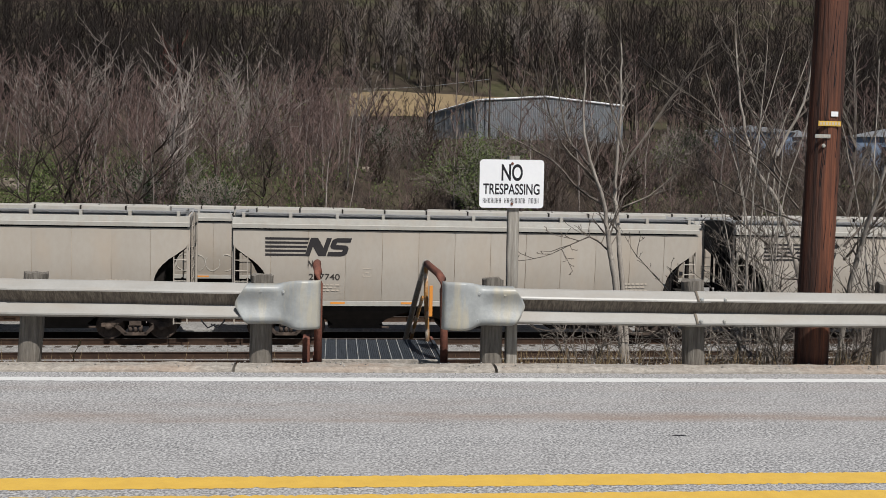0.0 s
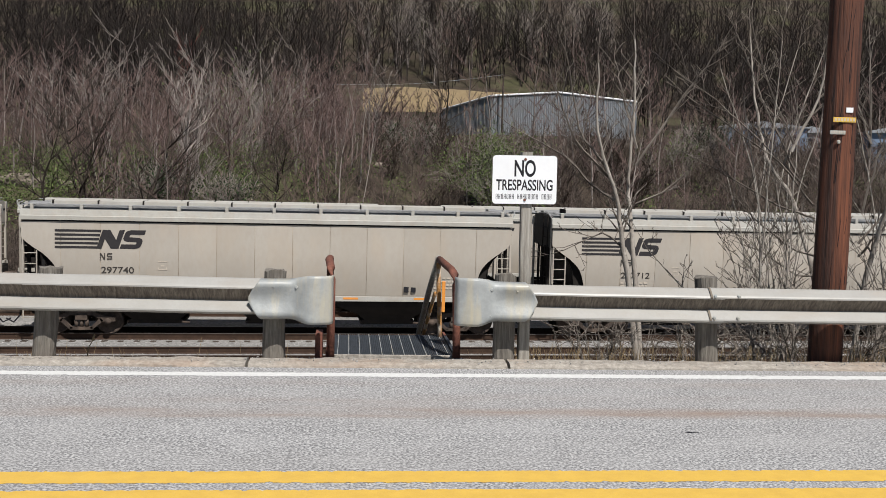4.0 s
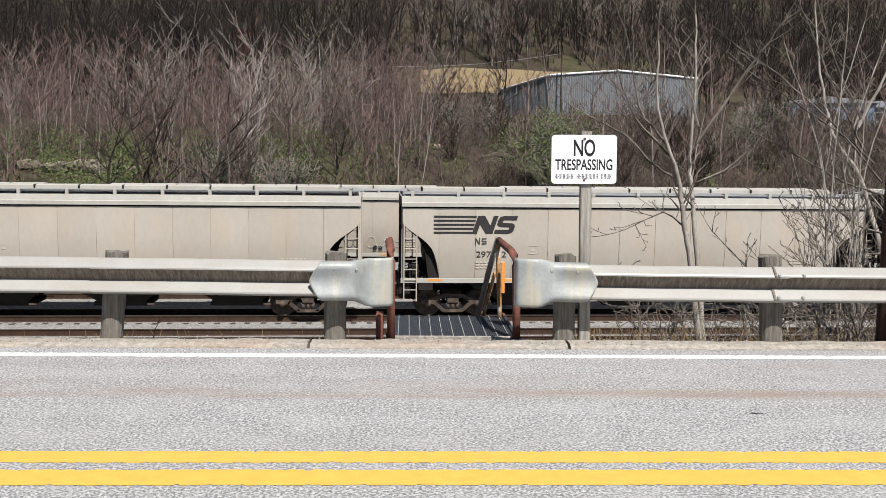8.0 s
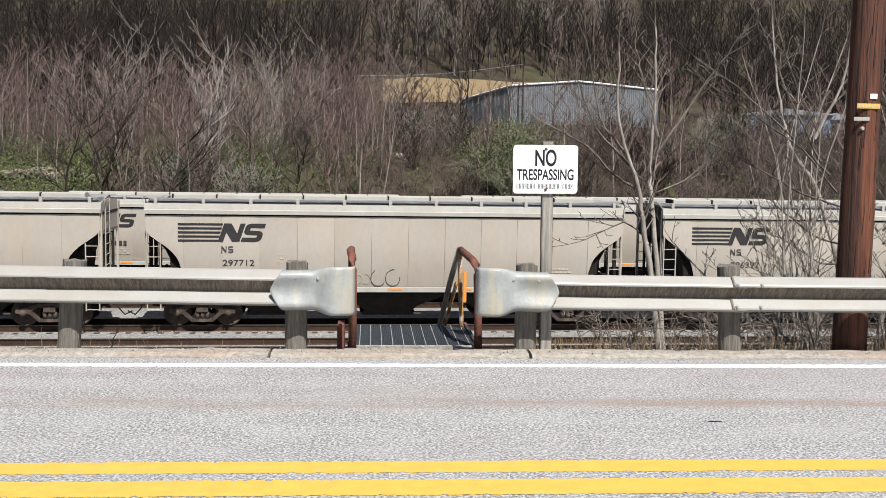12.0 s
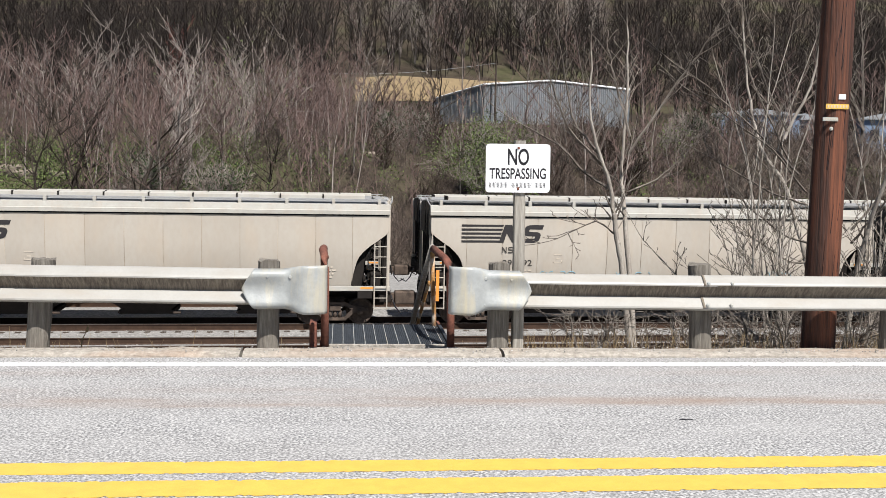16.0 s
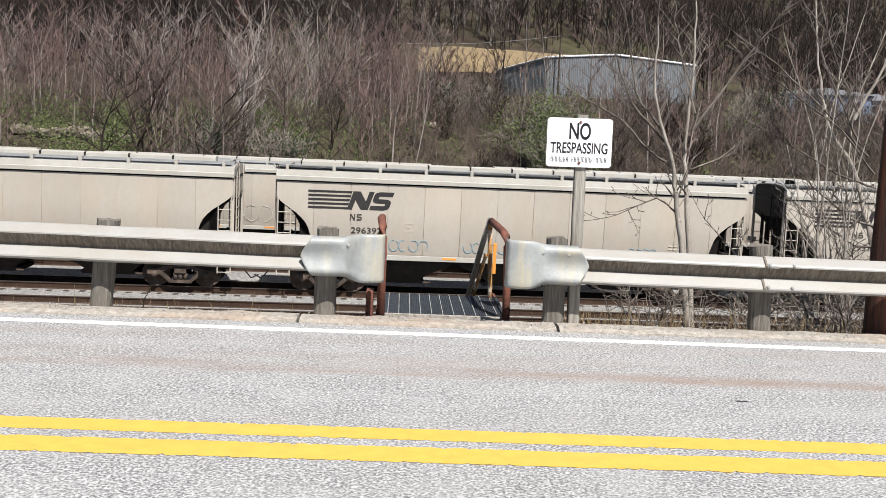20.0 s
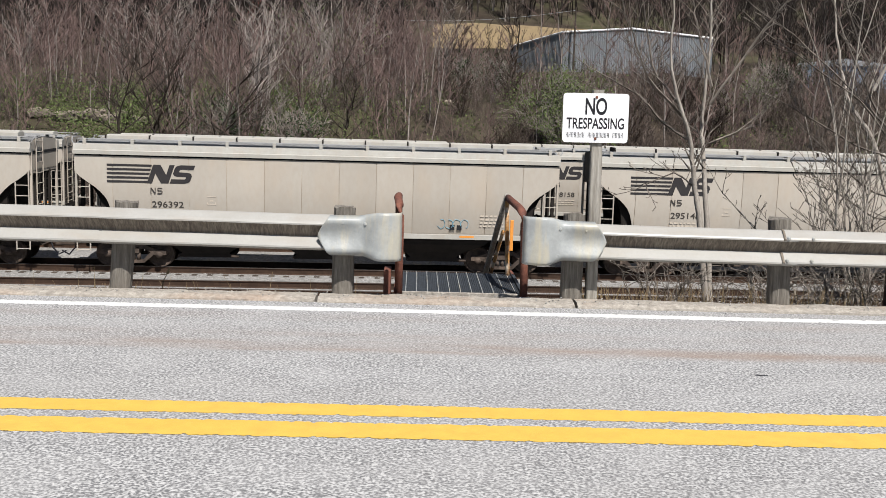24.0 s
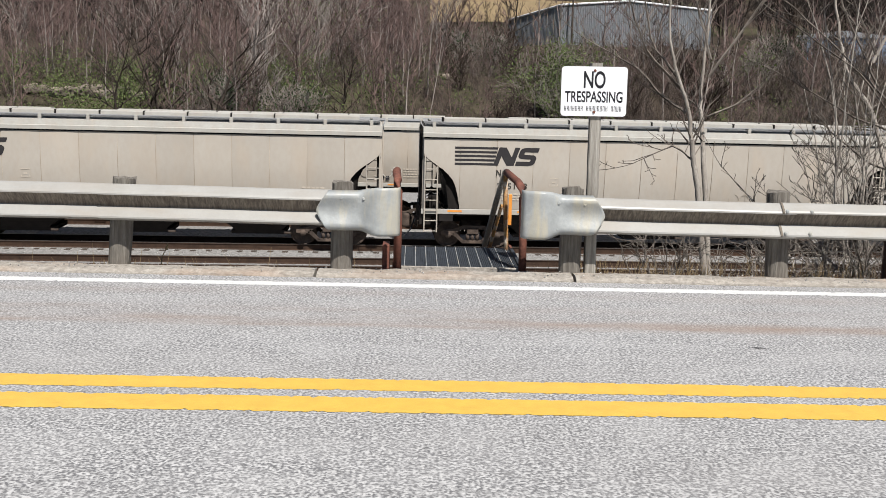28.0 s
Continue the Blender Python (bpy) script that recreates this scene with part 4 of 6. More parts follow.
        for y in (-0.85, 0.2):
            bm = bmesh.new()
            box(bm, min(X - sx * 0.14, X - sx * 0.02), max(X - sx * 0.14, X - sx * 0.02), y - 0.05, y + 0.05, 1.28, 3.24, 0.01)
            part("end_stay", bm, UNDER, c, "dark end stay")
        # platform, brake gear, coupler, hoses
        bm = bmesh.new()
        box(bm, min(X - sx * 1.5, X + sx * 0.08), max(X - sx * 1.5, X + sx * 0.08), -1.5, 1.5, 1.18, 1.30, 0.01)
        part("end_platform", bm, UNDER, c)
        bm = bmesh.new()
        box(bm, min(X - sx * 0.7, X + sx * 0.85), max(X - sx * 0.7, X + sx * 0.85), -0.14, 0.14, 0.72, 1.0, 0.03)
        part("coupler", bm, TRUCK, c, "grimy knuckle coupler")
        bm = bmesh.new()
        tube(bm, [(X + sx * 0.2, -0.35, 0.95), (X + sx * 0.35, -0.42, 0.55), (X + sx * 0.55, -0.42, 0.32), (X + sx * 0.8, -0.4, 0.45)], 0.028, 7)
        part("brake_hose", bm, BLACK, c, "black rubber brake hose", True)
        bm = bmesh.new()
        tube(bm, [(X - sx * 0.95, -0.9, 1.62), (X - sx * 0.95, 0.2, 1.62)], 0.2, 12)
        part("brake_cylinder", bm, UNDER, c, "", True)
        bm = bmesh.new()
        box(bm, min(X - sx * 0.6, X - sx * 0.25), max(X - sx * 0.6, X - sx * 0.25), -1.1, -0.4, 1.3, 1.85, 0.03)
        part("brake_box", bm, UNDER, c)
    # sills and centre beam
    for sy in (-1, 1):
        bm = bmesh.new()
        box(bm, -HALF - 0.05, HALF + 0.05, min(sy * 1.47, sy * 1.56), max(sy * 1.47, sy * 1.56), 1.26, SILL + 0.01, 0.008)
        part("side_sill", bm, WHITE_CAR, c, "scuffed pale side sill")
        for k in range(7):
            bm = bmesh.new()
            xa = -7.4 + k * 2.45
            box(bm, xa, xa + 0.5, min(sy * 1.558, sy * 1.566), max(sy * 1.558, sy * 1.566), 1.33, 1.40)
            part("reflector", bm, ORANGE, c, "orange reflector strip")
        for xa in (-7.7, 7.2):
            bm = bmesh.new()
            box(bm, xa, xa + 0.5, min(sy * 1.5, sy * 1.57), max(sy * 1.5, sy * 1.57), 1.0, 1.27, 0.01)
            part("jacking_pad", bm, UNDER, c)
    bm = bmesh.new()
    box(bm, -HALF, HALF, -0.35, 0.35, 0.85, 1.25)
    part("centre_sill", bm, UNDER, c)
    bm = bmesh.new()
    box(bm, -6.9, 6.9, -1.46, 1.46, 1.2, SILL)
    part("underframe", bm, UNDER, c)
    for xc in (-4.0, 0.0, 4.0):
        bm = bmesh.new()
        lv = [(1.3, 2.0, 1.46), (1.05, 1.75, 1.38), (0.72, 1.05, 1.0), (0.5, 0.8, 0.85), (0.5, 0.95, 0.85), (0.36, 0.95, 0.8)]
        sheet(bm, [[(xc + sx * a, sy * b, z) for sx, sy in ((-1, -1), (1, -1), (1, 1), (-1, 1), (-1, -1))] for z, a, b in lv])
        bmesh.ops.remove_doubles(bm, verts=bm.verts[:], dist=0.0005)
        bmesh.ops.recalc_face_normals(bm, faces=bm.faces[:])
        h = part("hopper_outlet", bm, UNDER, c, "black grimy hopper outlet")
        bm = bmesh.new()
        tube(bm, [(xc + 0.9, -0.98, 0.44), (xc + 1.15, -0.98, 0.44)], 0.05, 8)
        tube(bm, [(xc - 0.95, -0.9, 0.43), (xc - 0.95, 0.9, 0.43)], 0.03, 6)
        part("gate_shaft", bm, TRUCK, h)
    # trucks
    for sx in (-1, 1):
        t = new("truck")
        t.parent = c
        t.matrix_basis = Matrix.Translation((sx * 6.45, 0, 0))
        t["label"] = "grimy two-axle truck with coil springs"
        for sy in (-1, 1):
            y0, y1 = (sy * 0.98, sy * 1.10) if sy > 0 else (-1.10, -0.98)
            bm = bmesh.new()
            top = [(-1.12, 0.46), (-1.12, 0.60), (-0.72, 0.66), (-0.36, 0.80), (0.36, 0.80), (0.72, 0.66), (1.12, 0.60), (1.12, 0.46), (0.66, 0.44), (0.36, 0.20), (-0.36, 0.20), (-0.66, 0.44)]
            inner = [(-0.56, 0.56), (-0.40, 0.66), (-0.30, 0.66), (-0.30, 0.34)]
            prism(bm, top[:4] + [(-0.36, 0.66), (-0.6, 0.54), (-0.66, 0.44)], y0, y1)
            prism(bm, [(-x, z) for x, z in reversed(top[:4] + [(-0.36, 0.66), (-0.6, 0.54), (-0.66, 0.44)])], y0, y1)
            box(bm, -0.37, 0.37, y0, y1, 0.66, 0.80)
            box(bm, -0.37, 0.37, y0, y1, 0.16, 0.27)
            for s2 in (-1, 1):
                prism(bm, [(s2 * 0.62, 0.58), (s2 * 0.72, 0.48), (s2 * 0.38, 0.18), (s2 * 0.27, 0.22)], y0, y1)
            part("side_frame", bm, TRUCK, t)
            for k in range(3):
                bm = bmesh.new()
                tube(bm, [((k - 1) * 0.17, (y0 + y1) / 2, 0.27), ((k - 1) * 0.17, (y0 + y1) / 2, 0.5)], 0.07, 10)
                part("spring", bm, TRUCK, t, "", True)
            for s2 in (-1, 1):
                bm = bmesh.new()
                tube(bm, [(s2 * 0.88, sy * 0.9, 0.46), (s2 * 0.88, sy * 1.16, 0.46)], 0.11, 12)
                part("axle_box", bm, TRUCK, t, "", True)
        bm = bmesh.new()
        box(bm, -0.2, 0.2, -1.15, 1.15, 0.5, 0.7, 0.02)
        box(bm, -0.35, 0.35, -0.4, 0.4, 0.6, 0.9)
        part("bolster", bm, TRUCK, t)
        for s2 in (-1, 1):
            bm = bmesh.new()
            for sy in (-1, 1):
                prof = [(0.0, 0.05), (0.02, 0.15), (-0.01, 0.38), (-0.04, 0.42), (-0.04, 0.455), (0.06, 0.458), (0.08, 0.485), (0.095, 0.485), (0.095, 0.42), (0.05, 0.38), (0.04, 0.15), (0.06, 0.05)]
                rings = [[(r * math.cos(a), sy * (0.79 - dy), r * math.sin(a)) for dy, r in prof] for a in [k * math.tau / 28 for k in range(29)]]
                sheet(bm, rings)
            tube(bm, [(0, -1.05, 0), (0, 1.05, 0)], 0.085, 12)
            bmesh.ops.remove_doubles(bm, verts=bm.verts[:], dist=0.0005)
            bmesh.ops.recalc_face_normals(bm, faces=bm.faces[:])
            w = part("wheelset", bm, TRUCK, t, "dark steel wheels on an axle")
            w.location = (s2 * 0.88, 0, 0.46)
    logo_shapes(c)
    return c


def marks(c, number):
    """Stencils on the road-facing side: mark, number, data lines, small panel."""
    for k, pts in enumerate((N_THIN, S_THIN)):
        bm = bmesh.new()
        prism(bm, [(-5.74 + 0.23 * k + p * 0.17, 2.63 + q * 0.21) for p, q in pts], -1.615, -1.609)
        bmesh.ops.triangulate(bm, faces=bm.faces[:])
        part("owner_mark", bm, STENCIL, c, "short stencilled owner's mark")
    if number:
        lettering(number, 0.30, STENCIL, c, Matrix.Translation((-5.17, -side_y(2.28) - 0.011, 2.26)) @ Matrix.Rotation(radians(96.4), 4, "X"), "car_number", squeeze=1.2, bold=0.002)
    else:
        for k in range(6):
            bm = bmesh.new()
            box(bm, -5.78 + 0.19 * k, -5.65 + 0.19 * k, -side_y(2.28) - 0.02, -side_y(2.28) + 0.01, 2.18, 2.38)
            part("number_bar", bm, STENCIL, c, "illegible stencilled figure")
    bm = bmesh.new()
    rng = random.Random(int(number or 7))
    for row in range(3):
        x = -5.7
        while x < -4.75:
            w = rng.uniform(0.06, 0.16)
            z = 2.0 - row * 0.1
            box(bm, x, x + w, -side_y(z) - 0.016, -side_y(z) - 0.008, z - 0.03, z + 0.02)
            x += w + 0.05
    part("data_lines", bm, FAINT, c, "faded lines of small stencilling")
    bm = bmesh.new()
    for a, b, d, e in ((-3.85, -3.55, 2.56, 2.585), (-3.85, -3.55, 2.285, 2.31), (-3.85, -3.825, 2.285, 2.585), (-3.575, -3.55, 2.285, 2.585), (-3.76, -3.64, 2.4, 2.46)):
        box(bm, a, b, -side_y(d) - 0.014, -side_y(d) + 0.02, d, e)
    part("panel_outline", bm, FAINT, c, "small stencilled square")
    bm = bmesh.new()
    for row in range(4):
        x = 5.55
        while x < 6.35:
            w = rng.uniform(0.06, 0.14)
            z = 2.1 - row * 0.12
            box(bm, x, x + w, -side_y(z) - 0.016, -side_y(z) - 0.008, z - 0.03, z + 0.025)
            x += w + 0.05
    part("data_lines", bm, FAINT, c, "faded lines of small stencilling")
    bm = bmesh.new()
    for x in (4.5, 4.75):
        box(bm, x, x + 0.17, -side_y(1.7) - 0.016, -side_y(1.7) - 0.004, 1.58, 1.78)
    part("consolidated_stencil", bm, BLACK, c, "two small black panels")


NUMBERS = ("", "297740", "297712", "296392", "295148", "")   # empty: not legible
train = [hopper_car()]
train += [copy_thing(train[0], Matrix()) for _ in NUMBERS[1:]]

# a standing train behind, on the far track
FAR_NUMBERS = ("", "", "298158", "")
far_cars = []
for k in range(4):
    far_car = copy_thing(train[0], RAIL @ Matrix.Translation((-19.62 + 16.05 * k, TRACKS[2], RAIL_TOP + 0.42)) @ Matrix.Diagonal((0.892, 1, 0.866, 1)))
    for piece in far_car.children:
        if piece.name.startswith("truck"):
            piece.location.z -= 0.53 / 0.866   # a shorter body riding higher over the same trucks
    far_cars.append(tagged(far_car, "dusty pale covered hopper car standing on the far track", group="standing hopper train"))
for car, n in zip(train + far_cars, NUMBERS + FAR_NUMBERS):
    marks(car, n)


def scrawl(car, x, z, letters, size, mat, seed):
    """Loose spray-painted loops along the lower side of a car."""
    rng = random.Random(seed)
    bm = bmesh.new()
    for i in range(letters):
        cx = x + i * size * 0.85
        a0, span, n = rng.uniform(0, 6.28), rng.uniform(3.4, 6.0), 12
        pts = []
        for k in range(n + 1):
            a = a0 + span * k / n
            zz = z + size * 0.5 * math.sin(a) * rng.uniform(0.92, 1.08)
            pts.append((cx + size * 0.42 * math.cos(a), -side_y(zz) - 0.014, zz))
        tube(bm, pts, 0.009, 5)
    part("scrawl", bm, mat, car, "loose spray-painted scrawl")


BLUE_SPRAY = material("blue_spray_paint", (0.2, 0.42, 0.55), 0.8, bump=0.0)
scrawl(far_cars[1], -1.3, 2.0, 5, 0.75, CHALK, 3)
scrawl(far_cars[1], 2.7, 1.9, 4, 0.42, STENCIL, 4)
scrawl(far_cars[1], 4.4, 1.95, 3, 0.5, CHALK, 5)
scrawl(train[2], -1.4, 1.72, 3, 0.34, FAINT, 6)
scrawl(train[2], -0.4, 1.75, 2, 0.6, STENCIL, 7)
scrawl(train[3], -4.2, 1.78, 4, 0.4, BLUE_SPRAY, 8)
scrawl(train[3], -1.6, 1.78, 5, 0.36, BLUE_SPRAY, 9)
scrawl(train[3], 4.2, 1.8, 4, 0.32, BLUE_SPRAY, 10)
scrawl(train[4], 2.8, 1.9, 2, 0.42, FAINT, 11)


# ---- plants ----
BARK_NEAR = material("pale_grey_bark", (0.391, 0.357, 0.315), 0.9, dark=(0.128, 0.106, 0.089), grain=4, amount=0.75, fine=50, stretch=(3, 3, 0.6), bump=0.4)
BRANCH = material("grey_brown_branches", (0.202, 0.174, 0.15), 0.9, dark=(0.059, 0.048, 0.039), grain=1.2, amount=0.9, fine=20, bump=0.0, island=0.35)
BARK_PALE = material("silver_bark", (0.266, 0.23, 0.209), 0.9, dark=(0.101, 0.083, 0.072), grain=0.9, amount=0.7, fine=5, stretch=(2, 2, 0.5), bump=0.0, vary=0.25)
BARK_DARK = material("dark_bark", (0.06, 0.048, 0.04), 0.95, dark=(0.03, 0.024, 0.02), grain=0.9, amount=0.6, fine=5, stretch=(2, 2, 0.5), bump=0.0, vary=0.25)
TWIG_PINK = material("pinkish_spring_twigs", (0.167, 0.112, 0.1), 0.95, dark=(0.074, 0.05, 0.044), grain=0.5, amount=0.7, fine=4, bump=0.0, vary=0.25)
TWIG_DARK = material("dark_brown_twigs", (0.071, 0.053, 0.042), 0.95, dark=(0.018, 0.013, 0.011), grain=0.5, amount=0.7, fine=4, bump=0.0, vary=0.3)
TWIG_BROWN = material("brown_brush_twigs", (0.133, 0.101, 0.083), 0.95, dark=(0.042, 0.032, 0.027), grain=0.3, amount=0.7, fine=3, bump=0.0, island=0.55)
TWIG_RED = material("red_budding_twigs", (0.13, 0.04, 0.032), 0.95, dark=(0.06, 0.02, 0.017), grain=0.5, amount=0.7, fine=4, bump=0.0)
WOODS = material("grey_brown_woods", (0.037, 0.03, 0.027), 0.95, dark=(0.01, 0.008, 0.007), grain=0.05, amount=0.75, fine=0.8, bump=0.0, island=0.45)
LEAF = material("fresh_green_leaves", (0.102, 0.132, 0.038), 0.8, dark=(0.047, 0.068, 0.02), grain=1.5, amount=0.7, fine=8, bump=0.0, island=0.35)
LEAF_DARK = material("dark_evergreen_leaves", (0.03, 0.055, 0.02), 0.8, dark=(0.015, 0.028, 0.012), grain=1.5, amount=0.7, fine=8, bump=0.0, island=0.35)
DRY_GRASS = material("tan_dry_grass", (0.221, 0.162, 0.089), 0.95, dark=(0.128, 0.093, 0.051), grain=0.4, amount=0.7, fine=4, bump=0.4, bump_scale=3)


def grow(segs, rng, p, d, length, r, level, last, wob=0.16, up=0.06, kids=(3, 5), spread=0.75, tip=0.35):
    """Adds a limb and its branches, as straight pieces (from, to, radius, radius, level)."""
    n = 5 if level <= 1 else 4
    d = d.normalized()
    for i in range(n):
        d = (d + Vector((rng.gauss(0, wob), rng.gauss(0, wob), rng.gauss(0, wob * 0.6) + up))).normalized()
        q = p + d * (length / n)
        ra, rb = r * (1 - (1 - tip) * i / n), r * (1 - (1 - tip) * (i + 1) / n)
        segs.append((p, q, ra, rb, level))
        p = q
        if level < last and (i > 0 or level > 0):
            for _ in range(rng.randint(*kids) if i == n - 1 else rng.randint(max(1, kids[0] - 2), kids[1] - 2)):
                a = rng.uniform(0, math.tau)
                side = d.cross(Vector((math.cos(a), math.sin(a), 0.2)))
                if side.length < 0.1:
                    side = Vector((1, 0, 0))
                k = spread * rng.uniform(0.6, 1.25)
                grow(segs, rng, p, d + side.normalized() * k, length * rng.uniform(0.45, 0.72), rb * rng.uniform(0.5, 0.72), level + 1, last, wob, up, kids, spread, tip)


def segs_arrays(segs, sides):
    """Vertices and quads of slim prisms along pieces."""
    a = np.array([s[0][:] for s in segs])
    b = np.array([s[1][:] for s in segs])
    ra, rb = np.array([s[2] for s in segs]), np.array([s[3] for s in segs])
    d = b - a
    d /= np.maximum(np.linalg.norm(d, axis=1, keepdims=True), 1e-6)
    ref = np.where(np.abs(d[:, 2:3]) > 0.9, np.array([[1.0, 0, 0]]), np.array([[0, 0, 1.0]]))
    e = np.cross(d, ref)
    e /= np.linalg.norm(e, axis=1, keepdims=True)
    f = np.cross(d, e)
    ang = np.arange(sides) * math.tau / sides
    ring = e[:, None] * np.cos(ang)[None, :, None] + f[:, None] * np.sin(ang)[None, :, None]
    v = np.concatenate([a[:, None] + ring * ra[:, None, None], b[:, None] + ring * rb[:, None, None]], 1)
    q = np.array([(k, (k + 1) % sides, sides + (k + 1) % sides, sides + k) for k in range(sides)])
    faces = q[None] + (2 * sides) * np.arange(len(segs))[:, None, None]
    return v.reshape(-1, 3), faces.reshape(-1, 4)


def arrays_mesh(name, v, f, mat, smooth=False):
    me = bpy.data.meshes.new(name)
    n, m = len(v), len(f)
    me.vertices.add(n)
    me.vertices.foreach_set("co", np.asarray(v, np.float32).ravel())
    k = f.shape[1]
    me.loops.add(m * k)
    me.loops.foreach_set("vertex_index", np.asarray(f, np.int32).ravel())
    me.polygons.add(m)
    me.polygons.foreach_set("loop_start", np.arange(0, m * k, k, dtype=np.int32))
    me.polygons.foreach_set("use_smooth", np.full(m, smooth))
    me.update(calc_edges=True)
    me.materials.append(mat)
    return me


def leaf_arrays(rng, centres, size, squash=0.8):
    """Small four-cornered leaves round points."""
    n = len(centres)
    a, b = rng.normal(size=(n, 3)), rng.normal(size=(n, 3))
    a /= np.linalg.norm(a, axis=1, keepdims=True)
    b -= a * (a * b).sum(1, keepdims=True)
    b /= np.linalg.norm(b, axis=1, keepdims=True)
    s = size * rng.uniform(0.6, 1.3, (n, 1))
    v = np.stack([centres - a * s, centres + b * s * 0.5 * squash, centres + a * s, centres - b * s * 0.5 * squash], 1)
    return v.reshape(-1, 3), np.arange(4 * n).reshape(n, 4)


def place_tree(name, meshes, m, label, group):
    t = thing(name, label, "tree", m, group)
    shared("trunk", meshes[0], t)
    shared("crown", meshes[1], t)
    return t


def to_world(u, v):
    p = RAIL @ Vector((u, v, 0))
    return p.x, p.y


# -- trees and brush beside the road --
def shoot(segs, rng, p, d, length, r, depth, lift):
    """A long curving twig with shorter ones alternating off it."""
    n = max(3, int(length / 0.075))
    d = d.normalized()
    side = rng.choice((-1, 1))
    for i in range(n):
        d = (d + Vector((rng.gauss(0, 0.10), rng.gauss(0, 0.10), rng.gauss(lift, 0.06)))).normalized()
        q = p + d * (length / n)
        k0, k1 = 1 - 0.75 * i / n, 1 - 0.75 * (i + 1) / n
        segs.append((p, q, r * k0, r * k1, 2))
        p = q
        if depth and i and rng.random() < 0.8:
            side = -side
            out = Vector((side * rng.uniform(0.5, 1.0), rng.uniform(-0.7, 0.7), rng.uniform(0.0, 0.5)))
            shoot(segs, rng, p, d * 0.8 + out, length * rng.uniform(0.2, 0.5) * (1.1 - 0.5 * i / n), r * k1 * 0.62, depth - 1, lift)


def stem_tree(label, y, stems, seed, reach, group, twig=0.0034, lift=0.05):
    """A bare roadside tree: stems along given lines (thickness at foot and tip, then x and height), clothed with curving twigs."""
    rng = random.Random(seed)
    segs = []
    thickest = max(stem[0] for stem in stems)
    for r0, r1, first, *line in stems:
        dy = rng.uniform(-0.25, 0.25)
        knots = [Vector((x, y + dy * k, z)) for k, (x, z) in enumerate(line)]
        pts = [knots[0]]
        for i in range(len(knots) - 1):
            a, b = knots[max(i - 1, 0)], knots[min(i + 2, len(knots) - 1)]
            p, q = knots[i], knots[i + 1]
            for h in (0.25, 0.5, 0.75, 1.0):
                m = p.lerp(q, h) + ((q - a) * (1 - h) - (b - p) * h) * 0.5 * h * (1 - h) * 0.5
                pts.append(m + Vector((rng.gauss(0, 0.007), rng.gauss(0, 0.007), 0)) * (h < 1))
        n = len(pts) - 1
        for i in range(n):
            t0, t1 = i / n, (i + 1) / n
            segs.append((pts[i], pts[i + 1], r0 + (r1 - r0) * t0, r0 + (r1 - r0) * t1, 0 if r0 > 0.5 * thickest else 1))
            if t1 > first:
                d = (pts[i + 1] - pts[i]).normalized()
                for _ in range(rng.choice((0, 1, 1, 2, 2))):
                    out = Vector((rng.choice((-1, 1)) * rng.uniform(0.4, 1.0), rng.uniform(-0.8, 0.8), rng.uniform(-0.1, 0.7)))
                    shoot(segs, rng, pts[i + 1], d * 0.9 + out, reach * rng.uniform(0.35, 1.0) * (1.1 - 0.5 * t1), max(0.0045, (r0 + (r1 - r0) * t1) * 0.45), 2, lift)
        shoot(segs, rng, pts[-1], pts[-1] - pts[-2], reach * 0.7, r1, 2, lift)
    t = thing("bare_tree", label, "tree", group=group)
    shared("trunk", arrays_mesh("trunk", *segs_arrays([q for q in segs if q[4] < 1], 8), BARK_NEAR, True), t)
    shared("crown", arrays_mesh("crown", *segs_arrays([(a, b, max(c, twig), max(d, twig * 0.8), e) for a, b, c, d, e in segs if e >= 1], 4), BRANCH), t)
    return t


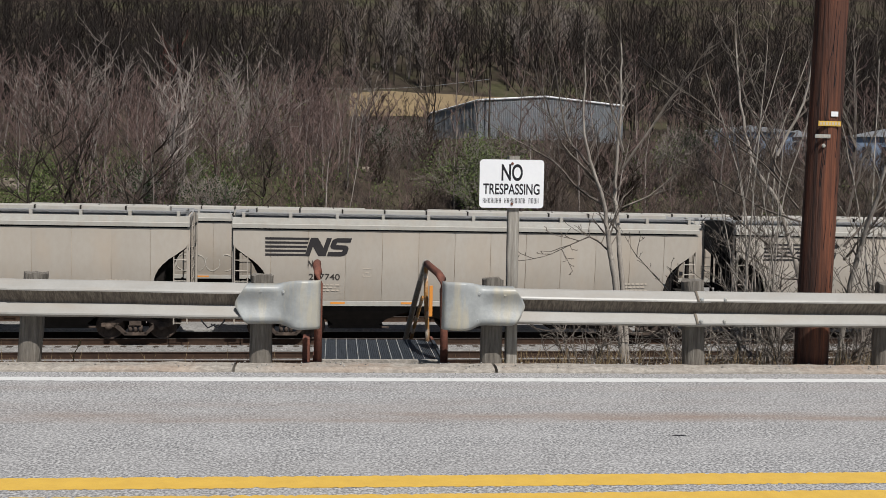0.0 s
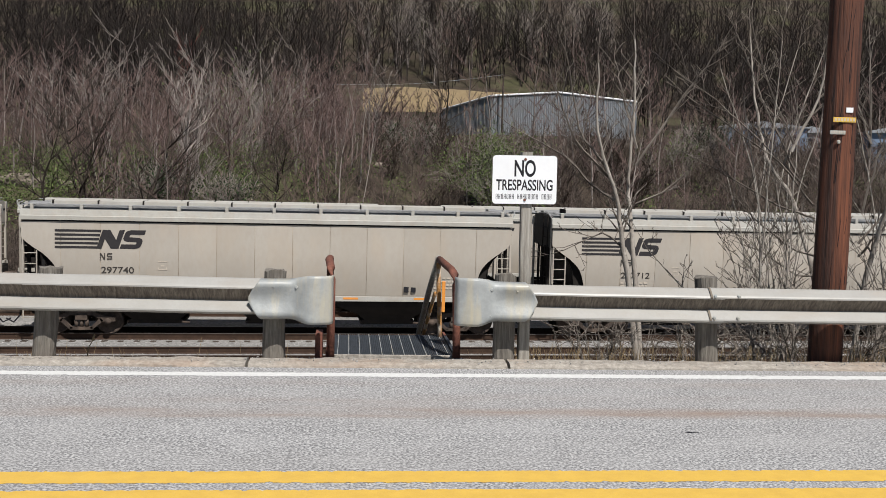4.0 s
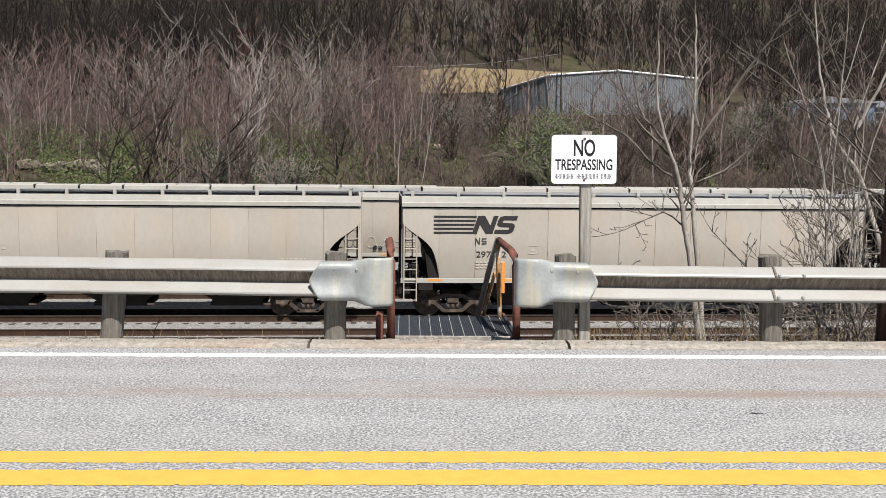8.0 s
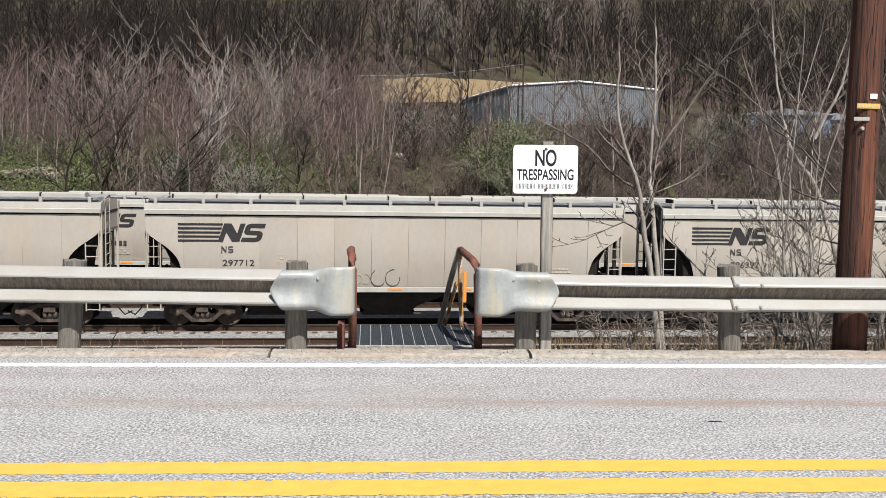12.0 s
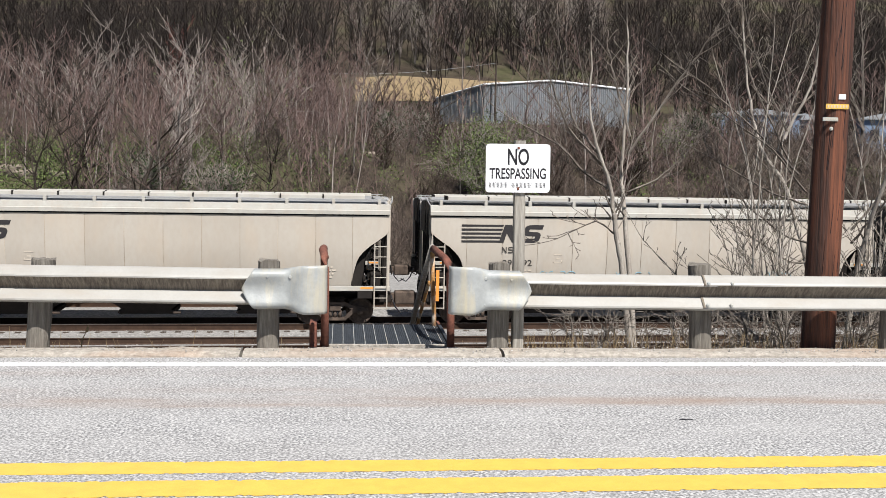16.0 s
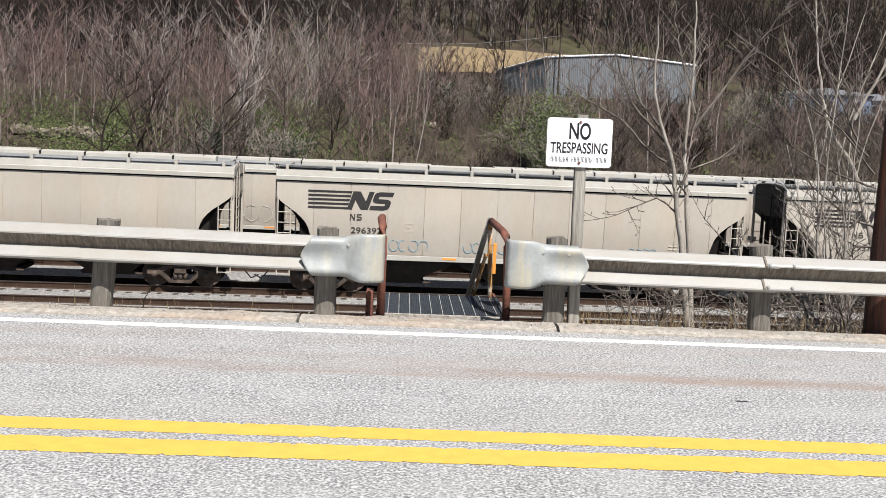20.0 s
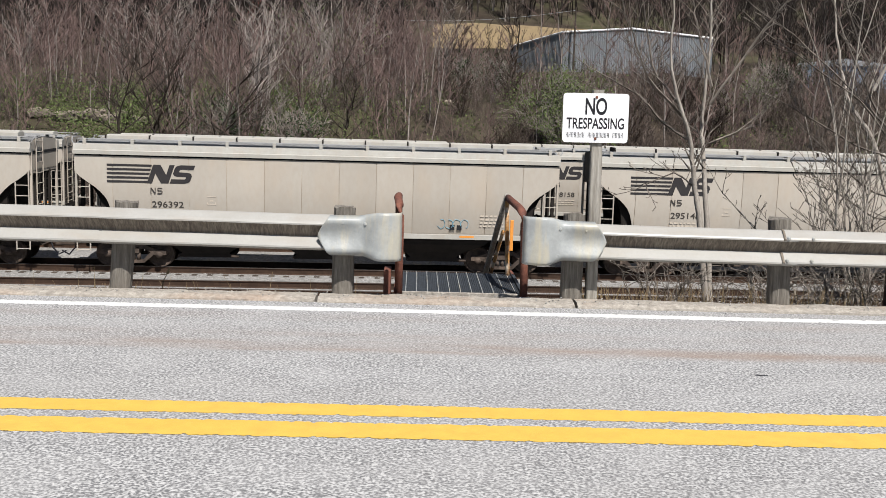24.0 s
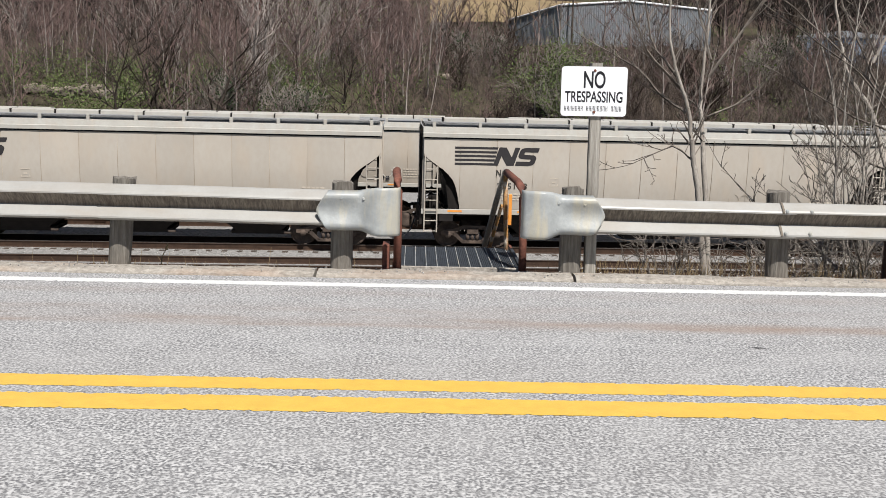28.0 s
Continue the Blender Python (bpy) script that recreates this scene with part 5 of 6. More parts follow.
def build_roadside_plants():
    stem_tree("slender pale bare tree with two spreading stems behind the guard rail", 10.2, [
        (0.034, 0.008, 0.3, (3.0, -0.9), (2.79, 0.58), (2.72, 0.88), (2.67, 1.23), (2.52, 1.66), (2.42, 1.99), (2.40, 2.65)),
        (0.016, 0.005, 0.2, (2.63, 1.31), (2.39, 1.48), (2.17, 1.73), (1.66, 2.0)),
        (0.016, 0.005, 0.2, (2.55, 1.55), (2.18, 1.9), (2.0, 2.28), (1.81, 2.65)),
        (0.015, 0.005, 0.2, (2.52, 1.66), (2.26, 2.03), (2.12, 2.79)),
        (0.010, 0.004, 0.15, (2.74, 0.84), (2.52, 0.99), (2.13, 0.81)),
        (0.032, 0.007, 0.3, (3.02, -0.9), (2.89, 0.58), (2.84, 1.19), (2.83, 1.53), (2.89, 2.3), (2.89, 2.96)),
        (0.012, 0.004, 0.2, (2.84, 1.28), (3.12, 1.41), (3.36, 1.63)),
        (0.013, 0.004, 0.2, (2.83, 1.66), (3.22, 2.31), (3.42, 2.62), (3.63, 3.02)),
        (0.014, 0.005, 0.2, (2.84, 1.83), (2.72, 2.38), (2.70, 2.68))], 12, 0.5, "roadside trees")
    stem_tree("spreading many-branched bare tree behind the utility pole", 10.6, [
        (0.034, 0.008, 0.3, (5.15, -1.1), (5.03, 0.47), (4.86, 1.3), (4.62, 1.79), (4.54, 2.46), (4.55, 3.17)),
        (0.013, 0.005, 0.15, (4.86, 1.3), (4.44, 1.74), (4.0, 2.0), (3.43, 2.34)),
        (0.013, 0.005, 0.15, (4.78, 1.48), (4.38, 1.92), (3.89, 2.4), (3.56, 2.66)),
        (0.013, 0.006, 0.15, (4.68, 1.61), (4.41, 2.19), (4.14, 2.9)),
        (0.012, 0.005, 0.15, (4.62, 1.93), (4.36, 2.37), (4.09, 2.98)),
        (0.012, 0.005, 0.15, (4.89, 1.16), (4.41, 1.29), (4.03, 1.46), (3.46, 1.72)),
        (0.014, 0.005, 0.15, (4.96, 0.75), (4.63, 0.84), (4.24, 1.1), (4.04, 1.28)),
        (0.013, 0.005, 0.15, (5.0, 0.57), (4.69, 0.56), (4.1, 0.92)),
        (0.018, 0.006, 0.15, (4.6, 1.85), (4.85, 2.4), (4.95, 3.1))], 15, 0.55, "roadside trees", 0.0034)
    stem_tree("slim forked bare tree beside the utility pole", 10.6, [
        (0.034, 0.008, 0.3, (5.3, -1.1), (5.36, 0.57), (5.41, 1.26), (5.47, 1.95), (5.57, 2.63)),
        (0.014, 0.005, 0.15, (5.39, 0.76), (5.56, 1.13), (5.69, 1.5)),
        (0.015, 0.005, 0.15, (5.41, 1.22), (5.52, 1.81), (5.65, 2.13)),
        (0.016, 0.005, 0.15, (5.45, 1.81), (5.53, 2.4), (5.56, 3.03)),
        (0.014, 0.005, 0.15, (5.47, 1.95), (5.38, 2.4), (5.38, 2.76)),
        (0.014, 0.005, 0.15, (5.38, 0.9), (5.8, 1.4), (6.1, 2.1))], 31, 0.5, "roadside trees", 0.0036)
    stem_tree("bare tree with drooping twigs beyond the utility pole", 10.9, [
        (0.034, 0.008, 0.25, (6.5, -1.1), (6.45, 0.6), (6.4, 1.6), (6.55, 2.9)),
        (0.016, 0.005, 0.15, (6.45, 0.6), (6.15, 1.2), (5.9, 1.9)),
        (0.016, 0.005, 0.15, (6.4, 1.4), (6.75, 2.0), (7.0, 2.8))], 59, 0.55, "roadside trees", 0.0036)
    # two thickets of arching whips round the pole
    for label, x0, yy, seed, count in (("dense twiggy thicket of arching bare stems before the pole", 4.35, 10.3, 71, 22), ("dense twiggy thicket of bare stems beyond the pole", 5.75, 10.4, 72, 15)):
        rng = random.Random(seed)
        whips = []
        for k in range(count):
            a, h = rng.uniform(-1.0, 1.0), rng.uniform(0.9, 3.3)
            xf = x0 + rng.gauss(0, 0.22)
            whips.append((rng.uniform(0.009, 0.015), 0.004, 0.25, (xf, -0.9), (xf + 0.12 * a, -0.9 + h * 0.5), (xf + 0.4 * a, -0.9 + h * 0.85), (xf + 0.9 * a, -0.8 + h * 1.15)))
        stem_tree(label, yy, whips, seed, 0.5, "roadside trees", 0.0032)
    # low brush
    rng = random.Random(77)
    spots = [(2.2, 9.5), (2.55, 9.6), (3.3, 9.4), (3.55, 9.9), (3.8, 9.5), (4.15, 9.4), (4.5, 9.7), (4.75, 9.3), (5.0, 9.6), (5.3, 9.4), (5.6, 9.8), (5.9, 9.4), (6.3, 9.7), (3.2, 10.4), (3.9, 10.5), (4.6, 10.4), (5.4, 10.5), (6.2, 10.6), (6.9, 9.8)]
    for i, (x, yy) in enumerate(spots):
        segs = []
        z0 = ground_height(x, yy) - 0.1
        for _ in range(rng.randint(6, 9)):
            a, tl = rng.uniform(0, math.tau), rng.uniform(0.1, 1.1)
            grow(segs, rng, Vector((x + rng.gauss(0, 0.12), yy + rng.gauss(0, 0.1), z0)), Vector((tl * math.cos(a), tl * math.sin(a), 1)), rng.uniform(0.6, 1.4) * (0.42 if x < 3.9 else 0.72), rng.uniform(0.006, 0.011), 1, 2, 0.24, -0.04, (2, 4), 0.95)
        b = thing("bare_shrub", "tangle of thin bare brown stems on the bank", "shrub", group="roadside brush")
        shared("stem_tangle", arrays_mesh("stem_tangle", *segs_arrays([(p, q, max(r, 0.0034), max(s, 0.0028), e) for p, q, r, s, e in segs], 4), BRANCH), b)
    # a single dry stalk
    bm = bmesh.new()
    tube(bm, [(-2.12, 8.66, -0.1), (-2.10, 8.66, 0.06), (-2.06, 8.66, 0.13)], 0.006, 5, 0.003)
    tube(bm, [(-2.065, 8.66, 0.12), (-2.05, 8.66, 0.17)], 0.014, 6, 0.005)
    tagged(part("dry_stalk", bm, DRY_GRASS), "single dry weed stalk beside the curb", "weed")
    # dry grass at the edge of the bank
    r = np.random.default_rng(5)
    n = 2600
    x, yy = r.uniform(-6, 9, n), 8.7 + np.abs(r.normal(0, 0.3, n))
    keep = ~((x > -0.35) & (x < 1.1)) & ((x > 1.4) | (r.random(n) < 0.12))
    x, yy = x[keep], yy[keep]
    z = np.array([ground_height(a, b) for a, b in zip(x, yy)])
    segs = [((a, b, c - 0.03), (a + dx, b + dy, c + h), 0.003, 0.001, 0) for a, b, c, dx, dy, h in zip(x, yy, z, r.normal(0, 0.06, len(x)), r.normal(0, 0.05, len(x)), r.uniform(0.05, 0.22, len(x)))]
    segs = [(Vector(s[0]), Vector(s[1]), *s[2:]) for s in segs]
    ob = new("dry_grass", arrays_mesh("dry_grass", *segs_arrays(segs, 3), DRY_GRASS))
    tagged(ob, "thin dry grass at the top of the bank", "grass", kind="stuff")


build_roadside_plants()


# -- the wooded hillside --
def upright(segs, rng, foot, height, r, bare=0.35, reach=0.26, steep=1.0, crook=0.07, fork=0.3, twigs=2, lean=0.06, limbs=(1, 2, 2, 3)):
    """A tree grown in a crowd: a stem to the top, ascending limbs, then twigs."""
    p, d = foot, Vector((rng.gauss(0, lean), rng.gauss(0, lean), 1)).normalized()
    n = 9
    for i in range(n):
        t = (i + 1) / n
        d = (d + Vector((rng.gauss(0, crook), rng.gauss(0, crook), 0.10))).normalized()
        q = p + d * height / n
        segs.append((p, q, r * (1 - 0.85 * i / n), r * (1 - 0.85 * t), 0))
        p = q
        if t < bare:
            continue
        for _ in range(rng.choice(limbs)):
            a = rng.uniform(0, math.tau)
            e = Vector((math.cos(a), math.sin(a), steep * rng.uniform(0.5, 1.3)))
            ln = height * reach * rng.uniform(0.6, 1.25) * (1.15 - 0.6 * t)
            if rng.random() < fork:
                ln *= 1.5
            pp, m = p, 4
            rr = r * (1 - 0.85 * t) * 0.6 + 0.008
            for j in range(m):
                e = (e.normalized() + Vector((rng.gauss(0, 0.16), rng.gauss(0, 0.16), 0.12))).normalized()
                qq = pp + e * ln / m
                segs.append((pp, qq, rr * (1 - 0.7 * j / m), rr * (1 - 0.7 * (j + 1) / m), 1))
                pp = qq
                for _ in range(rng.randint(min(1, twigs), twigs) if j or twigs > 2 else 0):
                    g = (e + Vector((rng.gauss(0, 0.6), rng.gauss(0, 0.6), 0.25))).normalized()
                    h = (g + Vector((rng.gauss(0, 0.2), rng.gauss(0, 0.2), 0.25))).normalized()
                    l2 = ln * rng.uniform(0.2, 0.45)
                    segs.append((pp, pp + g * l2 * 0.5, rr * 0.35, rr * 0.3, 2))
                    segs.append((pp + g * l2 * 0.5, pp + g * l2 * 0.5 + h * l2 * 0.5, rr * 0.3, rr * 0.15, 2))


def crowd_tree(seed, height, r, mats, stems=1, thin=0.017, **how):
    """Trunk and crown meshes of an upright tree."""
    rng = random.Random(seed)
    segs = []
    for k in range(stems):
        upright(segs, rng, Vector((0.04 * k, 0, -0.6)), (height + 0.6) * (1 if k == 0 else rng.uniform(0.6, 0.95)), r * (1 if k == 0 else 0.75), lean=0.06 if stems == 1 else 0.16, **how)
    low = [q for q in segs if q[4] == 0]
    high = [(a, b, max(c, thin), max(d, thin * 0.75), e) for a, b, c, d, e in segs if e]
    return arrays_mesh("trunk", *segs_arrays(low, 6), mats[0], True), arrays_mesh("crown", *segs_arrays(high, 3), mats[1])


def build_bank_trees():
    tall = [crowd_tree(100 + k, 10.0, 0.10, (BARK_PALE, TWIG_PINK), bare=0.25, reach=0.26, twigs=4, thin=0.019) for k in range(8)]
    pale = [crowd_tree(140 + k, 11.0, 0.14, (BARK_PALE, BARK_PALE), stems=3, reach=0.28, fork=0.5, twigs=3, thin=0.022) for k in range(3)]
    dark = [crowd_tree(160 + k, 9.5, 0.16, (BARK_DARK, BARK_DARK), bare=0.2, reach=0.32, steep=0.7, crook=0.17, twigs=4, thin=0.022) for k in range(4)]
    low = [crowd_tree(180 + k, 5.0, 0.05, (BARK_DARK, TWIG_DARK), stems=4, bare=0.1, reach=0.34, twigs=4, thin=0.016) for k in range(6)]
    sapling = [crowd_tree(220 + k, 7.5, 0.05, (BARK_PALE, TWIG_PINK), stems=1 + k % 3, bare=0.25, reach=0.2, twigs=3, thin=0.017) for k in range(9)]
    red = crowd_tree(250, 12.0, 0.16, (BARK_DARK, TWIG_RED), bare=0.2, reach=0.33, twigs=3, thin=0.05)

    def stand(mesh, t, v, s, turn, lab):
        x, y = to_world(v * t, v)
        place_tree("bare_tree", mesh, Matrix.LocRotScale((x, y, ground_height(x, y)), Euler((0, 0, turn)), (s, s, s)), lab, "bare trees of the hillside")

    for k, (t, v, s) in enumerate(((-0.148, 66, 0.95), (-0.187, 65.5, 0.85), (-0.205, 66.5, 0.8), (-0.232, 65, 0.75), (-0.03, 69, 0.6), (0.09, 88, 0.8), (0.135, 92, 0.8))):
        stand(dark[k % 4], t, v, s, k * 1.3, "dark crooked bare tree at the foot of the bank")
    for k, (t, v, s) in enumerate(((-0.113, 70, 0.85), (-0.10, 73, 0.8), (-0.2, 92, 0.8), (-0.17, 96, 0.85), (-0.04, 94, 0.8))):
        stand(pale[k % 3], t, v, s, k * 1.9, "pale silvery bare tree with forked stems")
    stand(red, -0.107, 128, 0.8, 0.4, "bare tree hazed with reddish buds")
    for k, (t, v, s) in enumerate(((0.20, 76, 0.5), (0.215, 72, 0.6), (0.235, 75, 0.5), (0.25, 70, 0.55), (0.265, 74, 0.5), (0.285, 71, 0.6), (0.30, 75, 0.55), (0.32, 70, 0.55), (0.335, 74, 0.6), (0.35, 71, 0.55), (0.16, 100, 0.7), (0.18, 104, 0.65), (0.222, 106, 0.75), (0.247, 104, 0.7), (0.27, 108, 0.8), (0.295, 105, 0.7), (0.315, 108, 0.8), (0.34, 104, 0.75))):
        stand(tall[k % 8], t, v, s * 1.2, k * 0.9, "slender bare tree with pinkish spring twigs")
    rng = random.Random(21)
    for k in range(30):
        t, v = rng.uniform(-0.02, 0.30), rng.uniform(128, 150) if k % 2 else rng.uniform(186, 215)
        if t > 0.03 and v < 186:
            v = rng.uniform(187, 225)
        stand(rng.choice(pale if k % 3 else tall), t, v, rng.uniform(0.9, 1.25), rng.uniform(0, 6.28), "tall pale bare tree beside the mown field")
    n = 0
    while n < 140:
        v = rng.uniform(63.5, 112)
        t = rng.uniform(-0.38, 0.07)
        if -0.32 < t < -0.2 and v < 72:
            continue
        k, s = rng.random(), rng.uniform(0.6, 1.0)
        if k < 0.45 or v < 70 and k < 0.8:
            stand(rng.choice(sapling), t, v, s, rng.uniform(0, 6.28), "straight pale bare sapling")
        elif k < 0.85:
            stand(rng.choice(tall), t, v, s * 0.85, rng.uniform(0, 6.28), "slender bare tree with pinkish spring twigs")
        elif k < 0.91:
            stand(rng.choice(pale), t, v, s * 0.75, rng.uniform(0, 6.28), "pale silvery bare tree with forked stems")
        else:
            stand(rng.choice(dark), t, v, s * 0.8, rng.uniform(0, 6.28), "dark crooked bare tree")
        n += 1
    while n < 205:
        v, t = rng.uniform(63.5, 118), rng.uniform(0.03, 0.66)
        if 0.15 < t < 0.37 and v > 80 or 0.05 < t < 0.2 and v > 105:
            continue
        k, s = rng.random(), rng.uniform(0.7, 1.1)
        small = 0.6 if t < 0.4 else 0.85
        if k < 0.14:
            stand(rng.choice(sapling), t, v, s * small, rng.uniform(0, 6.28), "straight pale bare sapling")
        elif k < 0.72:
            stand(rng.choice(low), t, v, s * 0.9, rng.uniform(0, 6.28), "low many-stemmed bare sapling with brown twigs")
        elif k < 0.8:
            stand(rng.choice(dark), t, v, s * small * 0.9, rng.uniform(0, 6.28), "dark crooked bare tree")
        else:
            stand(rng.choice(tall), t, v, s * small, rng.uniform(0, 6.28), "slender bare tree with pinkish spring twigs")
        n += 1


def scatter(name, meshes, spots, mat, label, category):
    """Joins many turned and scaled copies of tree arrays into one mesh."""
    vs, fs, off = [], [], 0
    for (x, y, z, a, s, k) in spots:
        v, f = meshes[k]
        c, d = math.cos(a), math.sin(a)
        w = np.stack([(v[:, 0] * c - v[:, 1] * d) * s + x, (v[:, 0] * d + v[:, 1] * c) * s + y, v[:, 2] * s + z], 1)
        vs.append(w)
        fs.append(f + off)
        off += len(v)
    ob = new(name, arrays_mesh(name, np.concatenate(vs), np.concatenate(fs), mat))
    return tagged(ob, label, category, kind="stuff")


def raw_crowd(seed, height, r, sides, stems=1, floor=0.02, **how):
    """Arrays of an upright tree, for joining."""
    rng = random.Random(seed)
    segs = []
    for k in range(stems):
        upright(segs, rng, Vector((rng.gauss(0, 0.5) * (k > 0), rng.gauss(0, 0.5) * (k > 0), -0.8)), (height + 0.8) * rng.uniform(0.7, 1.0), r, **how)
    return segs_arrays([(a, b, max(c, floor), max(d, floor * 0.75), e) for a, b, c, d, e in segs], sides)


def build_woods():
    rng = random.Random(31)
    # thicket under and among the bank trees
    kinds = [raw_crowd(300 + k, 3.6, 0.024, 3, 5, 0.014, bare=0.15, reach=0.28, twigs=2, lean=0.2, limbs=(1, 1, 2)) for k in range(6)]
    spots = []
    for _ in range(1350):
        v = rng.uniform(62.5, 122)
        t = rng.uniform(-0.38, 0.67)
        if -0.32 < t < -0.2 and v < 75 or 0.15 < t < 0.37 and v > 80 or 0.05 < t < 0.2 and v > 112:
            continue
        x, y = to_world(v * t, v)
        spots.append((x, y, ground_height(x, y), rng.uniform(0, 6.28), rng.uniform(0.25, 0.75), rng.randrange(6)))
    for _ in range(80):
        v, t = rng.uniform(84, 112), rng.uniform(0.14, 0.38)
        x, y = to_world(v * t, v)
        spots.append((x, y, ground_height(x, y), rng.uniform(0, 6.28), rng.uniform(0.25, 0.6), rng.randrange(6)))
    for _ in range(220):
        v, t = rng.uniform(63, 84), rng.uniform(0.2, 0.66)
        x, y = to_world(v * t, v)
        spots.append((x, y, ground_height(x, y), rng.uniform(0, 6.28), rng.uniform(0.5, 1.0), rng.randrange(6)))
    for _ in range(340):
        v, t = rng.uniform(59.5, 64.5), rng.uniform(-0.40, 0.70)
        x, y = to_world(v * t, v)
        spots.append((x, y, ground_height(x, y), rng.uniform(0, 6.28), rng.uniform(0.35, 0.8), rng.randrange(6)))
    scatter("thicket", kinds, spots, TWIG_BROWN, "dense brown leafless thicket on the hillside", "thicket")
    # a crowd of slim saplings among them
    kinds = [raw_crowd(420 + k, 7.5, 0.05, 3, 1 + k % 2, 0.017, bare=0.3, reach=0.2, twigs=3) for k in range(7)]
    spots = []
    while len(spots) < 190:
        v, t = rng.uniform(64, 118), rng.uniform(-0.38, 0.12) if len(spots) < 130 else rng.uniform(0.1, 0.66)
        if -0.32 < t < -0.2 and v < 72 or 0.13 < t < 0.36 and v > 84:
            continue
        x, y = to_world(v * t, v)
        spots.append((x, y, ground_height(x, y), rng.uniform(0, 6.28), rng.uniform(0.55, 1.1) * (1.0 if t < 0.1 else 0.7), rng.randrange(7)))
    scatter("sapling_stand", kinds, spots, TWIG_PINK, "crowded slim bare saplings on the hillside", "saplings")
    # middle woods, behind
    kinds = [raw_crowd(340 + k, 13.0, 0.15, 3, 1, 0.026, bare=0.3, reach=0.28, twigs=3, crook=0.1) for k in range(7)]
    spots = []
    while len(spots) < 760:
        v = rng.uniform(112, 215)
        t = rng.uniform(-0.38, 0.67)
        if 0.03 < t < 0.23 and v < 187 or 0.12 < t < 0.39 and v < 137:
            continue
        x, y = to_world(v * t, v)
        spots.append((x, y, ground_height(x, y), rng.uniform(0, 6.28), rng.uniform(0.7, 1.2), rng.randrange(6)))
    scatter("middle_woods", kinds, spots, WOODS, "grey-brown bare woods on the lower mountainside", "woods")
    # far woods up the mountain
    kinds = [raw_crowd(380 + k, 14.0, 0.11, 3, 1, 0.045, bare=0.3, reach=0.3, twigs=0, crook=0.11, limbs=(1, 2)) for k in range(6)]
    spots = []
    while len(spots) < 3300:
        v = 190 + 330 * rng.random() ** 1.3
        t = rng.uniform(-0.38, 0.67)
        x, y = to_world(v * t, v)
        spots.append((x, y, ground_height(x, y), rng.uniform(0, 6.28), rng.uniform(0.75, 1.25), rng.randrange(6)))
    scatter("far_woods", kinds, spots, WOODS, "dense dark bare woods covering the mountainside", "woods")


def build_greens():
    r = np.random.default_rng(9)

    def bush(t, v, w, h, n, mat, label, name="green_bush", size=0.10):
        x, y = to_world(v * t, v)
        z = ground_height(x, y)
        b = thing(name, label, "bush", Matrix.Translation((x, y, z)), "leafing bushes")
        rng = random.Random(int(v * 100 + t * 1000))
        segs = []
        for _ in range(9):
            a = rng.uniform(0, 6.28)
            grow(segs, rng, Vector((rng.gauss(0, w * 0.12), rng.gauss(0, w * 0.12), -0.3)), Vector((0.5 * math.cos(a), 0.5 * math.sin(a), 1)), h * 0.55, 0.05, 1, 3, 0.15, 0.05, (2, 4), 0.7)
        shared("stem_tangle", arrays_mesh("stem_tangle", *segs_arrays([(p, q, max(c, 0.012), max(d, 0.01), e) for p, q, c, d, e in segs], 3), BARK_PALE), b)
        ends = np.array([s[1][:] for s in segs if s[4] >= 2])
        c = ends[r.integers(0, len(ends), n)] + r.normal(0, 0.16 * h / 3, (n, 3))
        shared("leaves", arrays_mesh("leaves", *leaf_arrays(r, c, size), mat), b)

    bush(0.178, 72, 4, 5.6, 4600, LEAF, "yellow-green bush coming into leaf", size=0.11)
    bush(0.195, 70, 4, 4.2, 2600, LEAF, "yellow-green bush coming into leaf")
    bush(0.105, 84, 4, 4.4, 1300, LEAF_DARK, "dark evergreen bush among bare brush")
    bush(-0.045, 80, 3, 8.5, 900, LEAF, "slender tree with first yellow-green leaves")
    bush(0.40, 84, 4, 4.5, 1500, LEAF_DARK, "dark evergreen bush among bare brush")
    bush(0.36, 76, 3, 4.0, 900, LEAF, "yellow-green bush coming into leaf")
    bush(-0.145, 69, 3, 4.2, 1200, LEAF_DARK, "dark green bush at the foot of the bank")
    bush(-0.065, 68, 3, 4.0, 1200, LEAF_DARK, "dark green bush at the foot of the bank")
    # green undergrowth along the foot of the bank
    pts = []
    for _ in range(210):
        v = r.uniform(63.5, 80)
        t = r.choice([r.uniform(-0.36, -0.20), r.uniform(-0.20, -0.02), r.uniform(-0.02, 0.25), r.uniform(0.3, 0.62)], p=[0.34, 0.44, 0.12, 0.10])
        x, y = to_world(v * t, v)
        c = np.array([x, y, ground_height(x, y) + 0.9])
        pts.append(c + r.normal(0, 1, (130, 3)) * np.array([0.8, 0.6, 0.6]) * r.uniform(0.6, 1.4))
    pts = np.concatenate(pts)
    ob = new("undergrowth", arrays_mesh("undergrowth", *leaf_arrays(r, pts, 0.10), LEAF))
    tagged(ob, "fresh green undergrowth on the foot of the bank", "undergrowth", kind="stuff")


build_bank_trees()
build_woods()
build_greens()


